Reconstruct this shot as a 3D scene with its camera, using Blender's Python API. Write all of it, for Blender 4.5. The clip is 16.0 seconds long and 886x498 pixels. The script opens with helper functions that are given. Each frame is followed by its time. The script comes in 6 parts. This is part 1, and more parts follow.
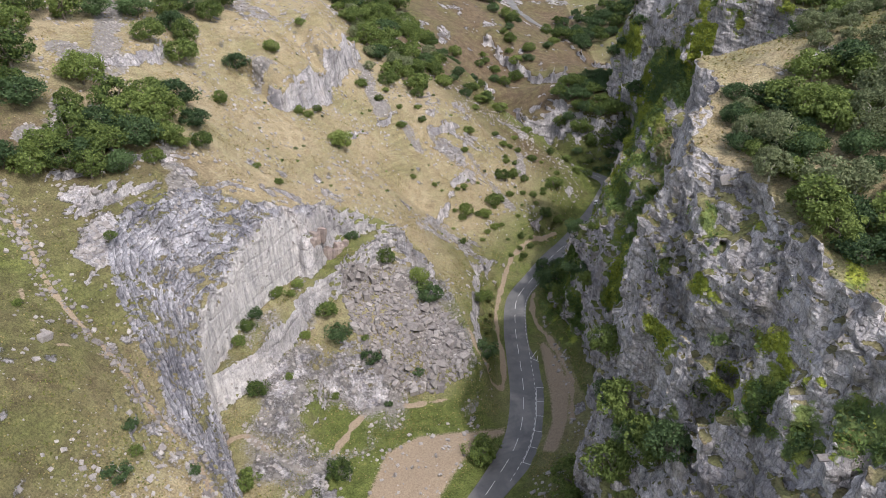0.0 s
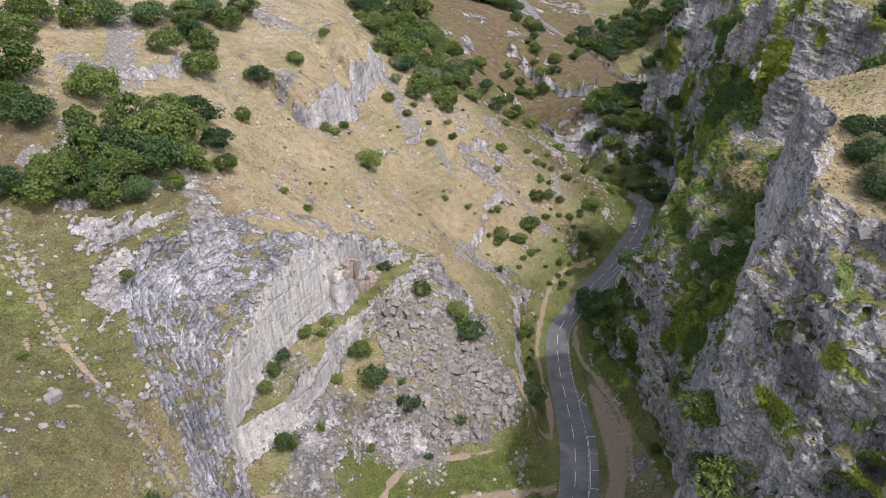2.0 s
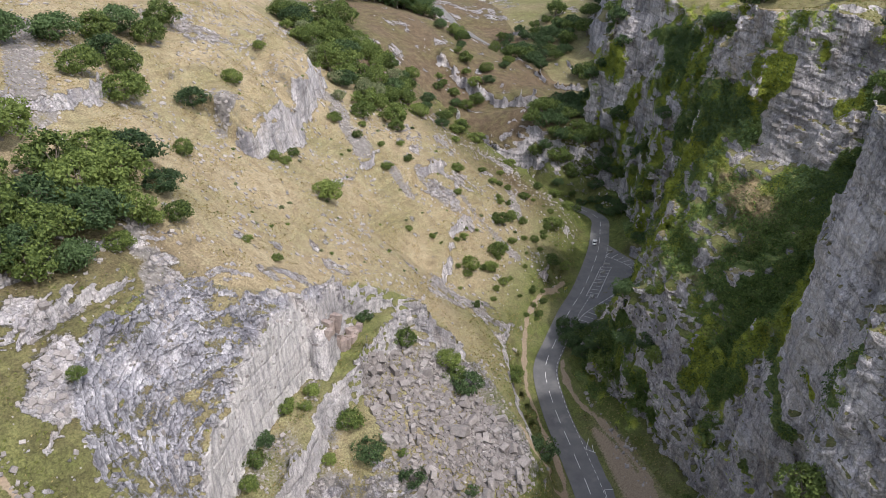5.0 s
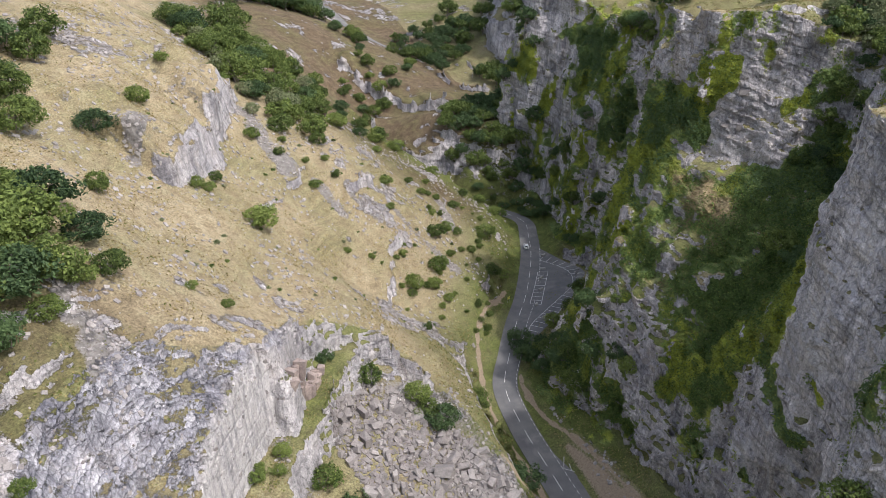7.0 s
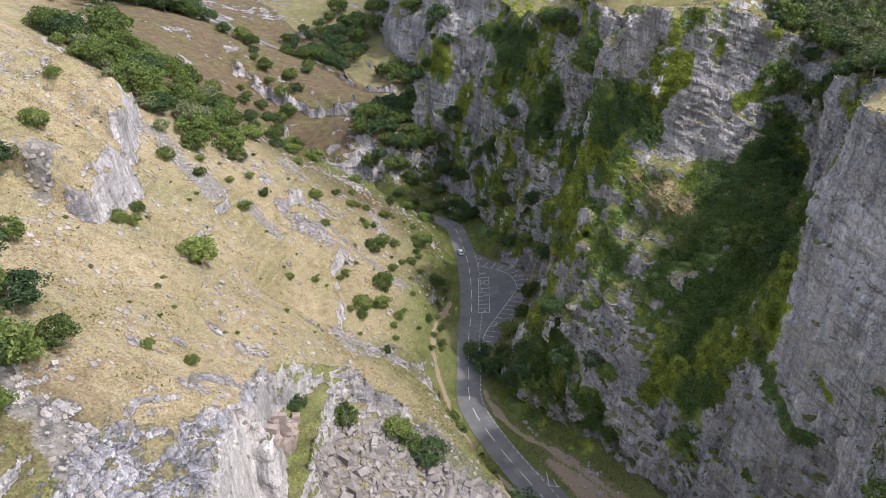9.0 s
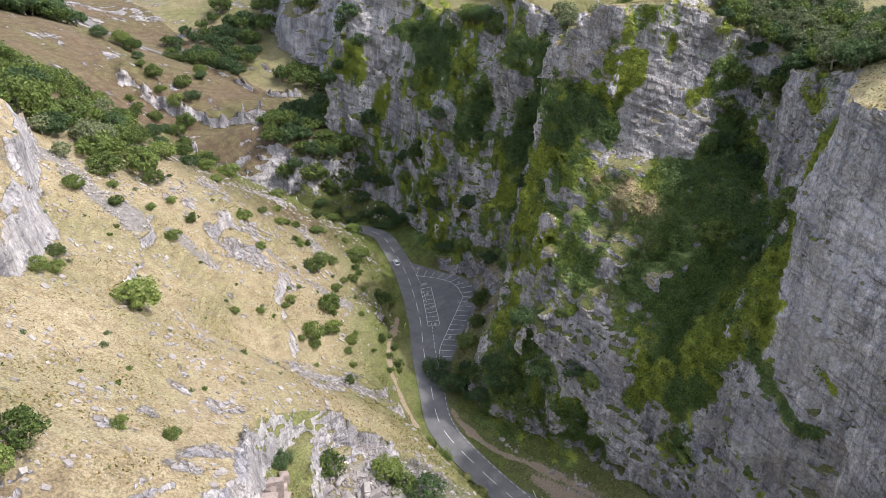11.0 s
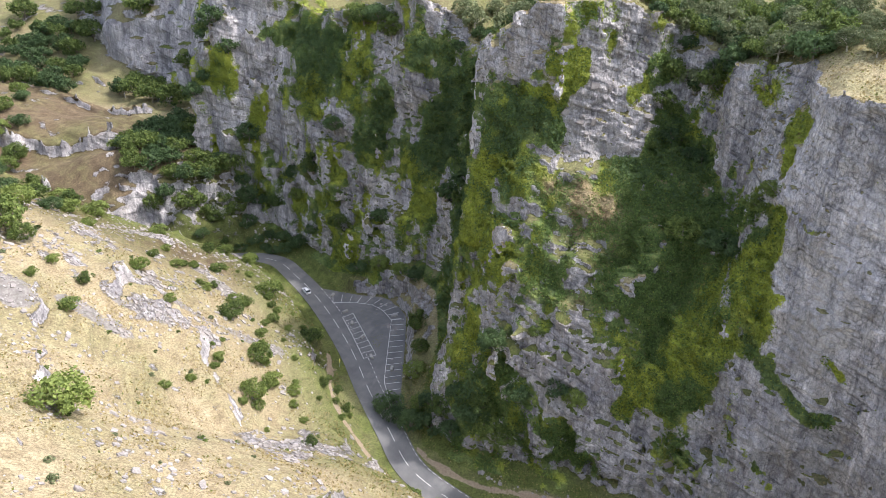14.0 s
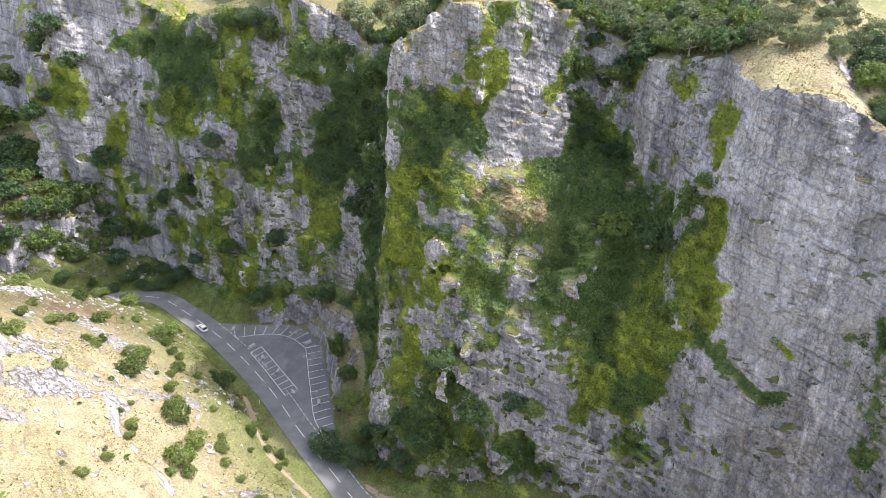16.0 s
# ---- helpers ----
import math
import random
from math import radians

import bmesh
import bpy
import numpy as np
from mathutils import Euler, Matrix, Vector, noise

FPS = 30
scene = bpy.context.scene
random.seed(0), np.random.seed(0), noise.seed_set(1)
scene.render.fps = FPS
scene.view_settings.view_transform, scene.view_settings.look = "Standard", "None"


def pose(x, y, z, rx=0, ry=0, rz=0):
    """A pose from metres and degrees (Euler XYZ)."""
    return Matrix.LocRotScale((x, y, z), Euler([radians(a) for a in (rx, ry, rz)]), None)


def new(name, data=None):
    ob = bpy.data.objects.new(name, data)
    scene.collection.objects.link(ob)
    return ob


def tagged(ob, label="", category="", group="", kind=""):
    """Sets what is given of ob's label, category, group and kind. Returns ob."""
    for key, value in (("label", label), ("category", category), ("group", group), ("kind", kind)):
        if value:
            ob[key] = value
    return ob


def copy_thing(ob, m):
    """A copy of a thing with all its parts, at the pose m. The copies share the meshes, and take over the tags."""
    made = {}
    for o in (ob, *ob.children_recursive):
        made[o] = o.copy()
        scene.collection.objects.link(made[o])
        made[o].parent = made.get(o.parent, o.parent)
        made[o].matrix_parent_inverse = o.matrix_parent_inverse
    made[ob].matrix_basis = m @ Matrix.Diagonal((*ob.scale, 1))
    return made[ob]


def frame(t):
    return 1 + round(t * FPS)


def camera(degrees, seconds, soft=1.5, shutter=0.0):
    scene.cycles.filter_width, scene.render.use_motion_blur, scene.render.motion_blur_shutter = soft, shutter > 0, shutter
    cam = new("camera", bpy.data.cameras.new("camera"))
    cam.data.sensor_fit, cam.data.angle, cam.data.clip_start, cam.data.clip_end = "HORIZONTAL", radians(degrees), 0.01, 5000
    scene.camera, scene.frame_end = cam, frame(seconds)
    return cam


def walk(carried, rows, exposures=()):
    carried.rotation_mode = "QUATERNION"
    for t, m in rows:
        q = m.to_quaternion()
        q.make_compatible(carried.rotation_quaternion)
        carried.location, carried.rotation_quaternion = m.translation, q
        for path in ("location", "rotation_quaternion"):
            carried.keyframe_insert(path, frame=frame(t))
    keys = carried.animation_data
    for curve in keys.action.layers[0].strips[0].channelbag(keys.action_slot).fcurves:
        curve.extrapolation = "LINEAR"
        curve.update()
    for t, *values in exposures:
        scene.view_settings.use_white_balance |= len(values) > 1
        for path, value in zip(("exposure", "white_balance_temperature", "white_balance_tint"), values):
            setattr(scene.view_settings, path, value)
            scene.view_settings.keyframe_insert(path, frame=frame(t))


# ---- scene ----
cam = camera(66.0, 16.0, 0.5)
METRES, EYE, TILT, LEAN, TURN = 185.0, 110.0, -23.49, 0.62, 0.0
ROWS = [
    (0.0, 0.0, 0.0, 0.0, 0.0, 0.0, 0.0),
    (0.5, -0.0135, 0.0238, 0.011, -0.01, 0.12, -0.09),
    (1.0, -0.0289, 0.0472, 0.0218, -0.01, 0.23, -0.21),
    (1.5, -0.0457, 0.07, 0.0321, -0.02, 0.33, -0.37),
    (2.0, -0.0633, 0.0927, 0.0418, -0.01, 0.41, -0.51),
    (2.5, -0.0821, 0.1147, 0.0517, -0.01, 0.47, -0.68),
    (3.0, -0.1022, 0.1363, 0.0612, -0.03, 0.49, -0.85),
    (3.5, -0.1198, 0.1562, 0.0703, -1.39, 0.51, -0.33),
    (4.0, -0.1413, 0.1771, 0.0802, -3.84, 0.52, 0.65),
    (6.5, -0.2498, 0.2852, 0.1314, -16.5, -0.25, 5.92),
    (7.0, -0.2699, 0.3086, 0.1424, -19.07, -0.65, 7.02),
    (7.5, -0.2892, 0.3325, 0.1532, -21.64, -1.1, 8.15),
    (8.0, -0.3067, 0.3566, 0.1646, -24.18, -1.6, 9.26),
    (8.5, -0.3237, 0.3813, 0.1759, -26.78, -2.12, 10.31),
    (9.0, -0.3395, 0.407, 0.1876, -29.38, -2.7, 11.29),
    (11.5, -0.3986, 0.54, 0.2483, -42.58, -6.3, 15.88),
    (12.0, -0.406, 0.5675, 0.2605, -45.16, -7.08, 16.7),
    (12.5, -0.4117, 0.595, 0.2738, -47.8, -8.01, 17.52),
    (13.0, -0.4177, 0.6234, 0.2861, -50.5, -8.91, 18.21),
    (13.5, -0.4211, 0.6513, 0.2991, -53.16, -9.87, 18.91),
    (14.0, -0.4223, 0.6789, 0.3121, -55.81, -10.88, 19.59),
    (14.5, -0.4241, 0.7084, 0.3241, -58.62, -11.81, 20.08),
    (15.0, -0.422, 0.736, 0.3392, -62.28, -13.35, 20.88),
    (15.5, -0.4214, 0.7629, 0.3503, -66.57, -14.9, 21.64),
    (16.0, -0.4169, 0.7892, 0.3644, -70.86, -16.67, 22.32),
]
walk(cam, [(t, pose(0, 0, EYE, TILT, LEAN, TURN) @ pose(METRES * x, METRES * y, METRES * z, 90 + pitch, roll, yaw)) for t, x, y, z, yaw, pitch, roll in ROWS],
     exposures=[(0.0, 0.82), (4.0, 0.82), (8.0, 0.98), (12.0, 1.36), (14.0, 1.63), (16.0, 2.03)])

# ---- light: a high sun from behind the right-hand cliffs, broken cloud ----
SUN_ELEVATION, SUN_AZIMUTH = radians(53.5), radians(143)     # azimuth clockwise from +y
to_sun = Vector((math.sin(SUN_AZIMUTH) * math.cos(SUN_ELEVATION), math.cos(SUN_AZIMUTH) * math.cos(SUN_ELEVATION), math.sin(SUN_ELEVATION)))
world = bpy.data.worlds.new("sky")
scene.world = world
world.use_nodes = True
wn = world.node_tree.nodes
sky = wn.new("ShaderNodeTexSky")
sky.sky_type, sky.sun_disc = "NISHITA", False
sky.sun_elevation, sky.sun_rotation = SUN_ELEVATION, SUN_AZIMUTH
sky.air_density, sky.dust_density = 1.0, 3.0
haze = wn.new("ShaderNodeHueSaturation")      # thin cloud pales the blue
haze.inputs["Saturation"].default_value = 0.65
world.node_tree.links.new(sky.outputs[0], haze.inputs["Color"])
world.node_tree.links.new(haze.outputs[0], wn["Background"].inputs[0])
wn["Background"].inputs[1].default_value = 0.128
sun_data = bpy.data.lights.new("sun", "SUN")
sun_data.energy, sun_data.angle, sun_data.color = 1.45, radians(1.5), (1.0, 0.96, 0.94)
sun = new("sun", sun_data)
sun.matrix_world = to_sun.to_track_quat("Z", "Y").to_matrix().to_4x4()

# ---- materials ----
def material(name):
    m = bpy.data.materials.new(name)
    m.use_nodes = True
    return m, m.node_tree.nodes, m.node_tree.links, m.node_tree.nodes["Principled BSDF"]


def ramp(nodes, links, source, stops):
    n = nodes.new("ShaderNodeValToRGB")
    links.new(source, n.inputs[0])
    e = n.color_ramp.elements
    while len(e) < len(stops):
        e.new(0.5)
    for q, (p, c) in zip(e, stops):
        q.position, q.color = p, (*c, 1) if len(c) == 3 else c
    return n.outputs[0]


def grain(nodes, links, scale, detail=6, rough=0.6, stretch=None, vec=None, kind="fac", distortion=0.0):
    n = nodes.new("ShaderNodeTexNoise")
    n.inputs["Scale"].default_value, n.inputs["Detail"].default_value, n.inputs["Roughness"].default_value = scale, detail, rough
    n.inputs["Distortion"].default_value = distortion
    if vec is None:
        vec = nodes.new("ShaderNodeNewGeometry").outputs["Position"]
    if stretch:
        m = nodes.new("ShaderNodeMapping")
        m.inputs["Scale"].default_value = stretch[:3]
        if len(stretch) > 3:
            m.inputs["Rotation"].default_value = stretch[3:]
        links.new(vec, m.inputs[0])
        vec = m.outputs[0]
    links.new(vec, n.inputs[0])
    return n.outputs[0]


def mix(nodes, links, fac, a, b, blend="MIX"):
    n = nodes.new("ShaderNodeMix")
    n.data_type, n.blend_type, n.clamp_factor = "RGBA", blend, True
    for value, i in ((fac, 0), (a, 6), (b, 7)):
        if isinstance(value, (int, float)):
            n.inputs[i].default_value = value
        elif isinstance(value, tuple):
            n.inputs[i].default_value = (*value, 1)
        else:
            links.new(value, n.inputs[i])
    return n.outputs[2]


def calc(nodes, links, op, a, b=0.0, clamp=False):
    n = nodes.new("ShaderNodeMath")
    n.operation, n.use_clamp = op, clamp
    for value, i in ((a, 0), (b, 1)):
        if isinstance(value, (int, float)):
            n.inputs[i].default_value = value
        else:
            links.new(value, n.inputs[i])
    return n.outputs[0]


def relief(nodes, links, bsdf, height, strength, distance):
    n = nodes.new("ShaderNodeBump")
    n.inputs["Strength"].default_value, n.inputs["Distance"].default_value = strength, distance
    links.new(height, n.inputs["Height"])
    links.new(n.outputs[0], bsdf.inputs["Normal"])


def attribute(nodes, name):
    n = nodes.new("ShaderNodeAttribute")
    n.attribute_name = name
    return n.outputs["Fac"]


def limestone(nodes, links, light=1.0, warm=0.0):
    """Colour and height of weathered grey limestone: dipping beds, joints, water streaks, lichen."""
    geo = nodes.new("ShaderNodeNewGeometry").outputs["Position"]
    # bedding dips towards the camera's start: the third coordinate runs across the beds
    dot = nodes.new("ShaderNodeVectorMath")
    dot.operation = "DOT_PRODUCT"
    dot.inputs[1].default_value = (0.10, -0.34, 1.0)
    links.new(geo, dot.inputs[0])
    sep, com = nodes.new("ShaderNodeSeparateXYZ"), nodes.new("ShaderNodeCombineXYZ")
    links.new(geo, sep.inputs[0])
    links.new(sep.outputs[0], com.inputs[0])
    links.new(sep.outputs[1], com.inputs[1])
    links.new(dot.outputs["Value"], com.inputs[2])
    bedded = com.outputs[0]
    blotch = grain(nodes, links, 0.10, 6, 0.62, None, geo)
    mid = grain(nodes, links, 0.55, 6, 0.7, (1, 1, 0.6), geo, distortion=0.6)
    fine = grain(nodes, links, 2.4, 8, 0.78, None, geo)
    grit = grain(nodes, links, 5.0, 4, 0.8, None, geo)
    streak = grain(nodes, links, 1.0, 6, 0.72, (0.55, 0.55, 0.035), geo)
    drip = grain(nodes, links, 1.0, 5, 0.75, (1.7, 1.7, 0.10), geo)
    beds = grain(nodes, links, 1.0, 6, 0.7, (0.12, 0.12, 0.9), bedded, distortion=0.4)
    jitter = nodes.new("ShaderNodeTexNoise")
    jitter.inputs["Scale"].default_value, jitter.inputs["Detail"].default_value = 0.35, 5
    links.new(geo, jitter.inputs[0])

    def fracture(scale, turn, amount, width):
        """Thin dark joints between warped blocks, the shade in the cracks put into their colour."""
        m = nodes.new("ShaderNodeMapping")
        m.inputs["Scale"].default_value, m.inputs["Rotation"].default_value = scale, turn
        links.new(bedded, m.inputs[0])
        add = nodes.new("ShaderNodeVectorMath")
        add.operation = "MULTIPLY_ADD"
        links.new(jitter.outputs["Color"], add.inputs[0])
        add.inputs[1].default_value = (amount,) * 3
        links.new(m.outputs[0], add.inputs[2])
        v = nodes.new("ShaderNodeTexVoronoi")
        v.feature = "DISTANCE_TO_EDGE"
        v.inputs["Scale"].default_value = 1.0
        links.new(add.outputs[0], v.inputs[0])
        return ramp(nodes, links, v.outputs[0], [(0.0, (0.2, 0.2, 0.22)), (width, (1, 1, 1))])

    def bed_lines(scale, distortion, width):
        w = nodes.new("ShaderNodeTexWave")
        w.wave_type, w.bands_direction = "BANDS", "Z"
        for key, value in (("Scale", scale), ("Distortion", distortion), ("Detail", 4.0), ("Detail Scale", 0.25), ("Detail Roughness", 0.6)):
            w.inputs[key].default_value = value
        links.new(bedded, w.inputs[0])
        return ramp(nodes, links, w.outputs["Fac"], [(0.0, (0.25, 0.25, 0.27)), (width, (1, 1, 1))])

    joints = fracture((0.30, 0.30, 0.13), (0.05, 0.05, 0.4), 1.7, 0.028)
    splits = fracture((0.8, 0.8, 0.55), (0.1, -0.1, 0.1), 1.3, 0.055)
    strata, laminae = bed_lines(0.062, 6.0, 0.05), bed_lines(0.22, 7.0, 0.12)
    k = light
    base = ramp(nodes, links, blotch, [(0.33, (0.19 * k, 0.18 * k, 0.184 * k)), (0.5, (0.275 * k, 0.260 * k, 0.262 * k)), (0.66, ((0.345 + warm) * k, 0.326 * k, (0.325 - warm) * k))])
    base = mix(nodes, links, 0.8, base, ramp(nodes, links, streak, [(0.34, (0.55, 0.55, 0.58)), (0.45, (0.9, 0.9, 0.92)), (0.55, (1.05, 1.05, 1.05)), (0.66, (1.5, 1.49, 1.51))]), "MULTIPLY")
    base = mix(nodes, links, 0.6, base, ramp(nodes, links, drip, [(0.36, (0.66, 0.66, 0.68)), (0.5, (1, 1, 1)), (0.64, (1.3, 1.3, 1.3))]), "MULTIPLY")
    wash = grain(nodes, links, 1.0, 4, 0.6, (0.16, 0.16, 0.022), geo)
    base = mix(nodes, links, 0.9, base, ramp(nodes, links, wash, [(0.36, (0.72, 0.72, 0.76)), (0.5, (1, 1, 1)), (0.62, (1.28, 1.27, 1.28))]), "MULTIPLY")
    rust = grain(nodes, links, 0.16, 5, 0.65, (1, 1, 0.5), geo, distortion=0.8)
    base = mix(nodes, links, ramp(nodes, links, rust, [(0.54, (0, 0, 0)), (0.74, (0.5, 0.5, 0.5))]), base, (0.27 * k, 0.225 * k, 0.18 * k))
    base = mix(nodes, links, 0.55, base, ramp(nodes, links, mid, [(0.34, (0.62, 0.62, 0.63)), (0.5, (1, 1, 1)), (0.66, (1.28, 1.28, 1.26))]), "MULTIPLY")
    base = mix(nodes, links, 0.75, base, ramp(nodes, links, fine, [(0.33, (0.5, 0.5, 0.51)), (0.47, (0.96, 0.96, 0.96)), (0.62, (1.25, 1.24, 1.22))]), "MULTIPLY")
    base = mix(nodes, links, 0.45, base, ramp(nodes, links, grit, [(0.36, (0.6, 0.6, 0.6)), (0.6, (1.2, 1.2, 1.2))]), "MULTIPLY")
    # dark bed and joint lines: shade of the cracks multiplied into the base colour
    base = mix(nodes, links, 0.5, base, ramp(nodes, links, beds, [(0.37, (0.42, 0.42, 0.44)), (0.44, (1, 1, 1))]), "MULTIPLY")
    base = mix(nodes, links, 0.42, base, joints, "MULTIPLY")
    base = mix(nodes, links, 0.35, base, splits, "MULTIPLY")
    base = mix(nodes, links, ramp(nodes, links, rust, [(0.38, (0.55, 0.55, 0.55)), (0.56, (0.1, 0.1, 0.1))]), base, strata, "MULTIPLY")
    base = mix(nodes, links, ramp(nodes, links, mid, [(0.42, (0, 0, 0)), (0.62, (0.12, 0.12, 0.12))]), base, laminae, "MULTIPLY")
    lichen = ramp(nodes, links, calc(nodes, links, "ADD", calc(nodes, links, "MULTIPLY", grit, 0.5), calc(nodes, links, "MULTIPLY", mid, 0.5)), [(0.57, (0, 0, 0)), (0.64, (0.6, 0.6, 0.6))])
    base = mix(nodes, links, lichen, base, (0.36 * k, 0.35 * k, 0.335 * k))
    h = calc(nodes, links, "ADD", calc(nodes, links, "MULTIPLY", fine, 0.3), calc(nodes, links, "MULTIPLY", mid, 0.5))
    for source, amount in ((joints, 0.4), (splits, 0.2), (strata, 0.3), (beds, 0.4)):
        h = calc(nodes, links, "ADD", h, calc(nodes, links, "MULTIPLY", source, amount))
    return base, h, fine


def ground_material(name):
    """Rock, dry and green grass, trodden earth and creepers, by the masks that the surface carries."""
    m, n, l, b = material(name)
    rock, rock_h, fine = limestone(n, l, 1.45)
    rock = mix(n, l, calc(n, l, "MULTIPLY", attribute(n, "slate"), 0.9, True), rock, mix(n, l, 1.0, rock, (0.82, 0.855, 0.93), "MULTIPLY"))
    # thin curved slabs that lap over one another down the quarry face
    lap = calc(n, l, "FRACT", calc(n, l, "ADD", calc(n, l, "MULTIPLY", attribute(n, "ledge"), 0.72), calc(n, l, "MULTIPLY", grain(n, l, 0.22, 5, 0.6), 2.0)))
    # shadow under each slab and light on its lip, put into the colour
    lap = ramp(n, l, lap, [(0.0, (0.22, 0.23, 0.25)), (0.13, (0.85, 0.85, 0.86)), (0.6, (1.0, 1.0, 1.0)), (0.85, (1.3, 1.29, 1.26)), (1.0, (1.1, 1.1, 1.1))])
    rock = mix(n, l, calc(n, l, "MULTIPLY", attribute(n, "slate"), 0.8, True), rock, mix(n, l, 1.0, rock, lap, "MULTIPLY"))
    chalk = mix(n, l, 0.8, (0.55, 0.525, 0.515), ramp(n, l, grain(n, l, 1.0, 6, 0.7, (0.9, 0.9, 0.08)), [(0.34, (0.5, 0.5, 0.54)), (0.55, (1.1, 1.1, 1.1))]), "MULTIPLY")
    rock = mix(n, l, calc(n, l, "MULTIPLY", attribute(n, "pale"), 0.8, True), rock, mix(n, l, 0.6, chalk, ramp(n, l, fine, [(0.34, (0.45, 0.45, 0.47)), (0.55, (1.1, 1.1, 1.1))]), "MULTIPLY"))
    big = grain(n, l, 0.045, 5, 0.6)
    mid = grain(n, l, 0.35, 6, 0.65)
    tuft = grain(n, l, 2.2, 8, 0.75)
    dry = ramp(n, l, mid, [(0.3, (0.25, 0.198, 0.125)), (0.5, (0.365, 0.298, 0.192)), (0.7, (0.46, 0.392, 0.27))])
    fresh = ramp(n, l, mid, [(0.3, (0.075, 0.098, 0.026)), (0.55, (0.13, 0.155, 0.045)), (0.75, (0.21, 0.215, 0.075))])
    greenness = calc(n, l, "ADD", attribute(n, "green"), calc(n, l, "MULTIPLY", calc(n, l, "SUBTRACT", big, 0.5), 1.5))
    greenness = calc(n, l, "ADD", greenness, calc(n, l, "MULTIPLY", calc(n, l, "SUBTRACT", mid, 0.5), 0.8), True)
    # brown heath colour, made darker to carry the shade of cloud
    shaded_bracken = ramp(n, l, mid, [(0.3, (0.10, 0.073, 0.047)), (0.55, (0.165, 0.122, 0.08)), (0.75, (0.225, 0.175, 0.115))])
    dry = mix(n, l, calc(n, l, "MULTIPLY", attribute(n, "shaded_heath"), 0.92, True), dry, shaded_bracken)
    grass = mix(n, l, greenness, dry, fresh)
    blade = grain(n, l, 3.0, 8, 0.8, (1, 1, 1))
    grass = mix(n, l, 0.85, grass, ramp(n, l, tuft, [(0.34, (0.38, 0.38, 0.37)), (0.5, (0.95, 0.95, 0.95)), (0.64, (1.3, 1.28, 1.24))]), "MULTIPLY")
    grass = mix(n, l, 0.75, grass, ramp(n, l, blade, [(0.36, (0.45, 0.45, 0.42)), (0.58, (1.2, 1.2, 1.2))]), "MULTIPLY")
    lanes = n.new("ShaderNodeTexWave")      # narrow sheep tracks along the slope
    lanes.wave_type, lanes.bands_direction = "BANDS", "Z"
    for key, value in (("Scale", 0.20), ("Distortion", 22.0), ("Detail", 6.0), ("Detail Scale", 0.2)):
        lanes.inputs[key].default_value = value
    l.new(n.new("ShaderNodeNewGeometry").outputs["Position"], lanes.inputs[0])
    grass = mix(n, l, ramp(n, l, big, [(0.42, (0, 0, 0)), (0.62, (0.32, 0.32, 0.32))]), grass, ramp(n, l, lanes.outputs["Fac"], [(0.0, (0.55, 0.55, 0.52)), (0.2, (1, 1, 1)), (0.85, (1, 1, 1)), (1.0, (1.35, 1.33, 1.3))]), "MULTIPLY")
    earth = ramp(n, l, tuft, [(0.3, (0.22, 0.165, 0.115)), (0.7, (0.40, 0.32, 0.24))])
    dirt = ramp(n, l, calc(n, l, "ADD", attribute(n, "dirt"), calc(n, l, "MULTIPLY", calc(n, l, "SUBTRACT", tuft, 0.5), 0.9)), [(0.4, (0, 0, 0)), (0.62, (1, 1, 1))])
    soil = mix(n, l, dirt, grass, earth)
    stones = grain(n, l, 1.1, 4, 0.8)
    rubble = ramp(n, l, stones, [(0.3, (0.13, 0.12, 0.11)), (0.5, (0.215, 0.198, 0.186)), (0.7, (0.31, 0.292, 0.278))])
    loose = ramp(n, l, calc(n, l, "ADD", attribute(n, "scree"), calc(n, l, "MULTIPLY", calc(n, l, "SUBTRACT", tuft, 0.5), 0.9)), [(0.42, (0, 0, 0)), (0.6, (1, 1, 1))])
    soil = mix(n, l, loose, soil, rubble)
    rocky = calc(n, l, "ADD", attribute(n, "rock"), calc(n, l, "MULTIPLY", calc(n, l, "SUBTRACT", tuft, 0.5), 1.3))
    rocky = calc(n, l, "ADD", rocky, calc(n, l, "MULTIPLY", calc(n, l, "SUBTRACT", mid, 0.5), 1.3))
    rocky = ramp(n, l, rocky, [(0.42, (0, 0, 0)), (0.58, (1, 1, 1))])
    col = mix(n, l, rocky, soil, rock)
    ivy_green = ramp(n, l, mid, [(0.3, (0.06, 0.095, 0.034)), (0.5, (0.125, 0.17, 0.058)), (0.7, (0.22, 0.26, 0.085))])
    bright = ramp(n, l, mid, [(0.3, (0.16, 0.20, 0.03)), (0.5, (0.29, 0.33, 0.045)), (0.7, (0.42, 0.44, 0.08))])
    moss = mix(n, l, calc(n, l, "MULTIPLY", attribute(n, "bright"), 1.0, True), ivy_green, bright)
    withered = ramp(n, l, mid, [(0.3, (0.17, 0.125, 0.07)), (0.5, (0.29, 0.225, 0.13)), (0.7, (0.38, 0.31, 0.19))])
    moss = mix(n, l, calc(n, l, "MULTIPLY", attribute(n, "dry"), 1.0, True), moss, withered)
    mossy = calc(n, l, "ADD", attribute(n, "ivy"), calc(n, l, "MULTIPLY", calc(n, l, "SUBTRACT", mid, 0.5), 1.1))
    mossy = calc(n, l, "ADD", mossy, calc(n, l, "MULTIPLY", calc(n, l, "SUBTRACT", tuft, 0.5), 0.7))
    mossy = ramp(n, l, mossy, [(0.45, (0, 0, 0)), (0.6, (1, 1, 1))])
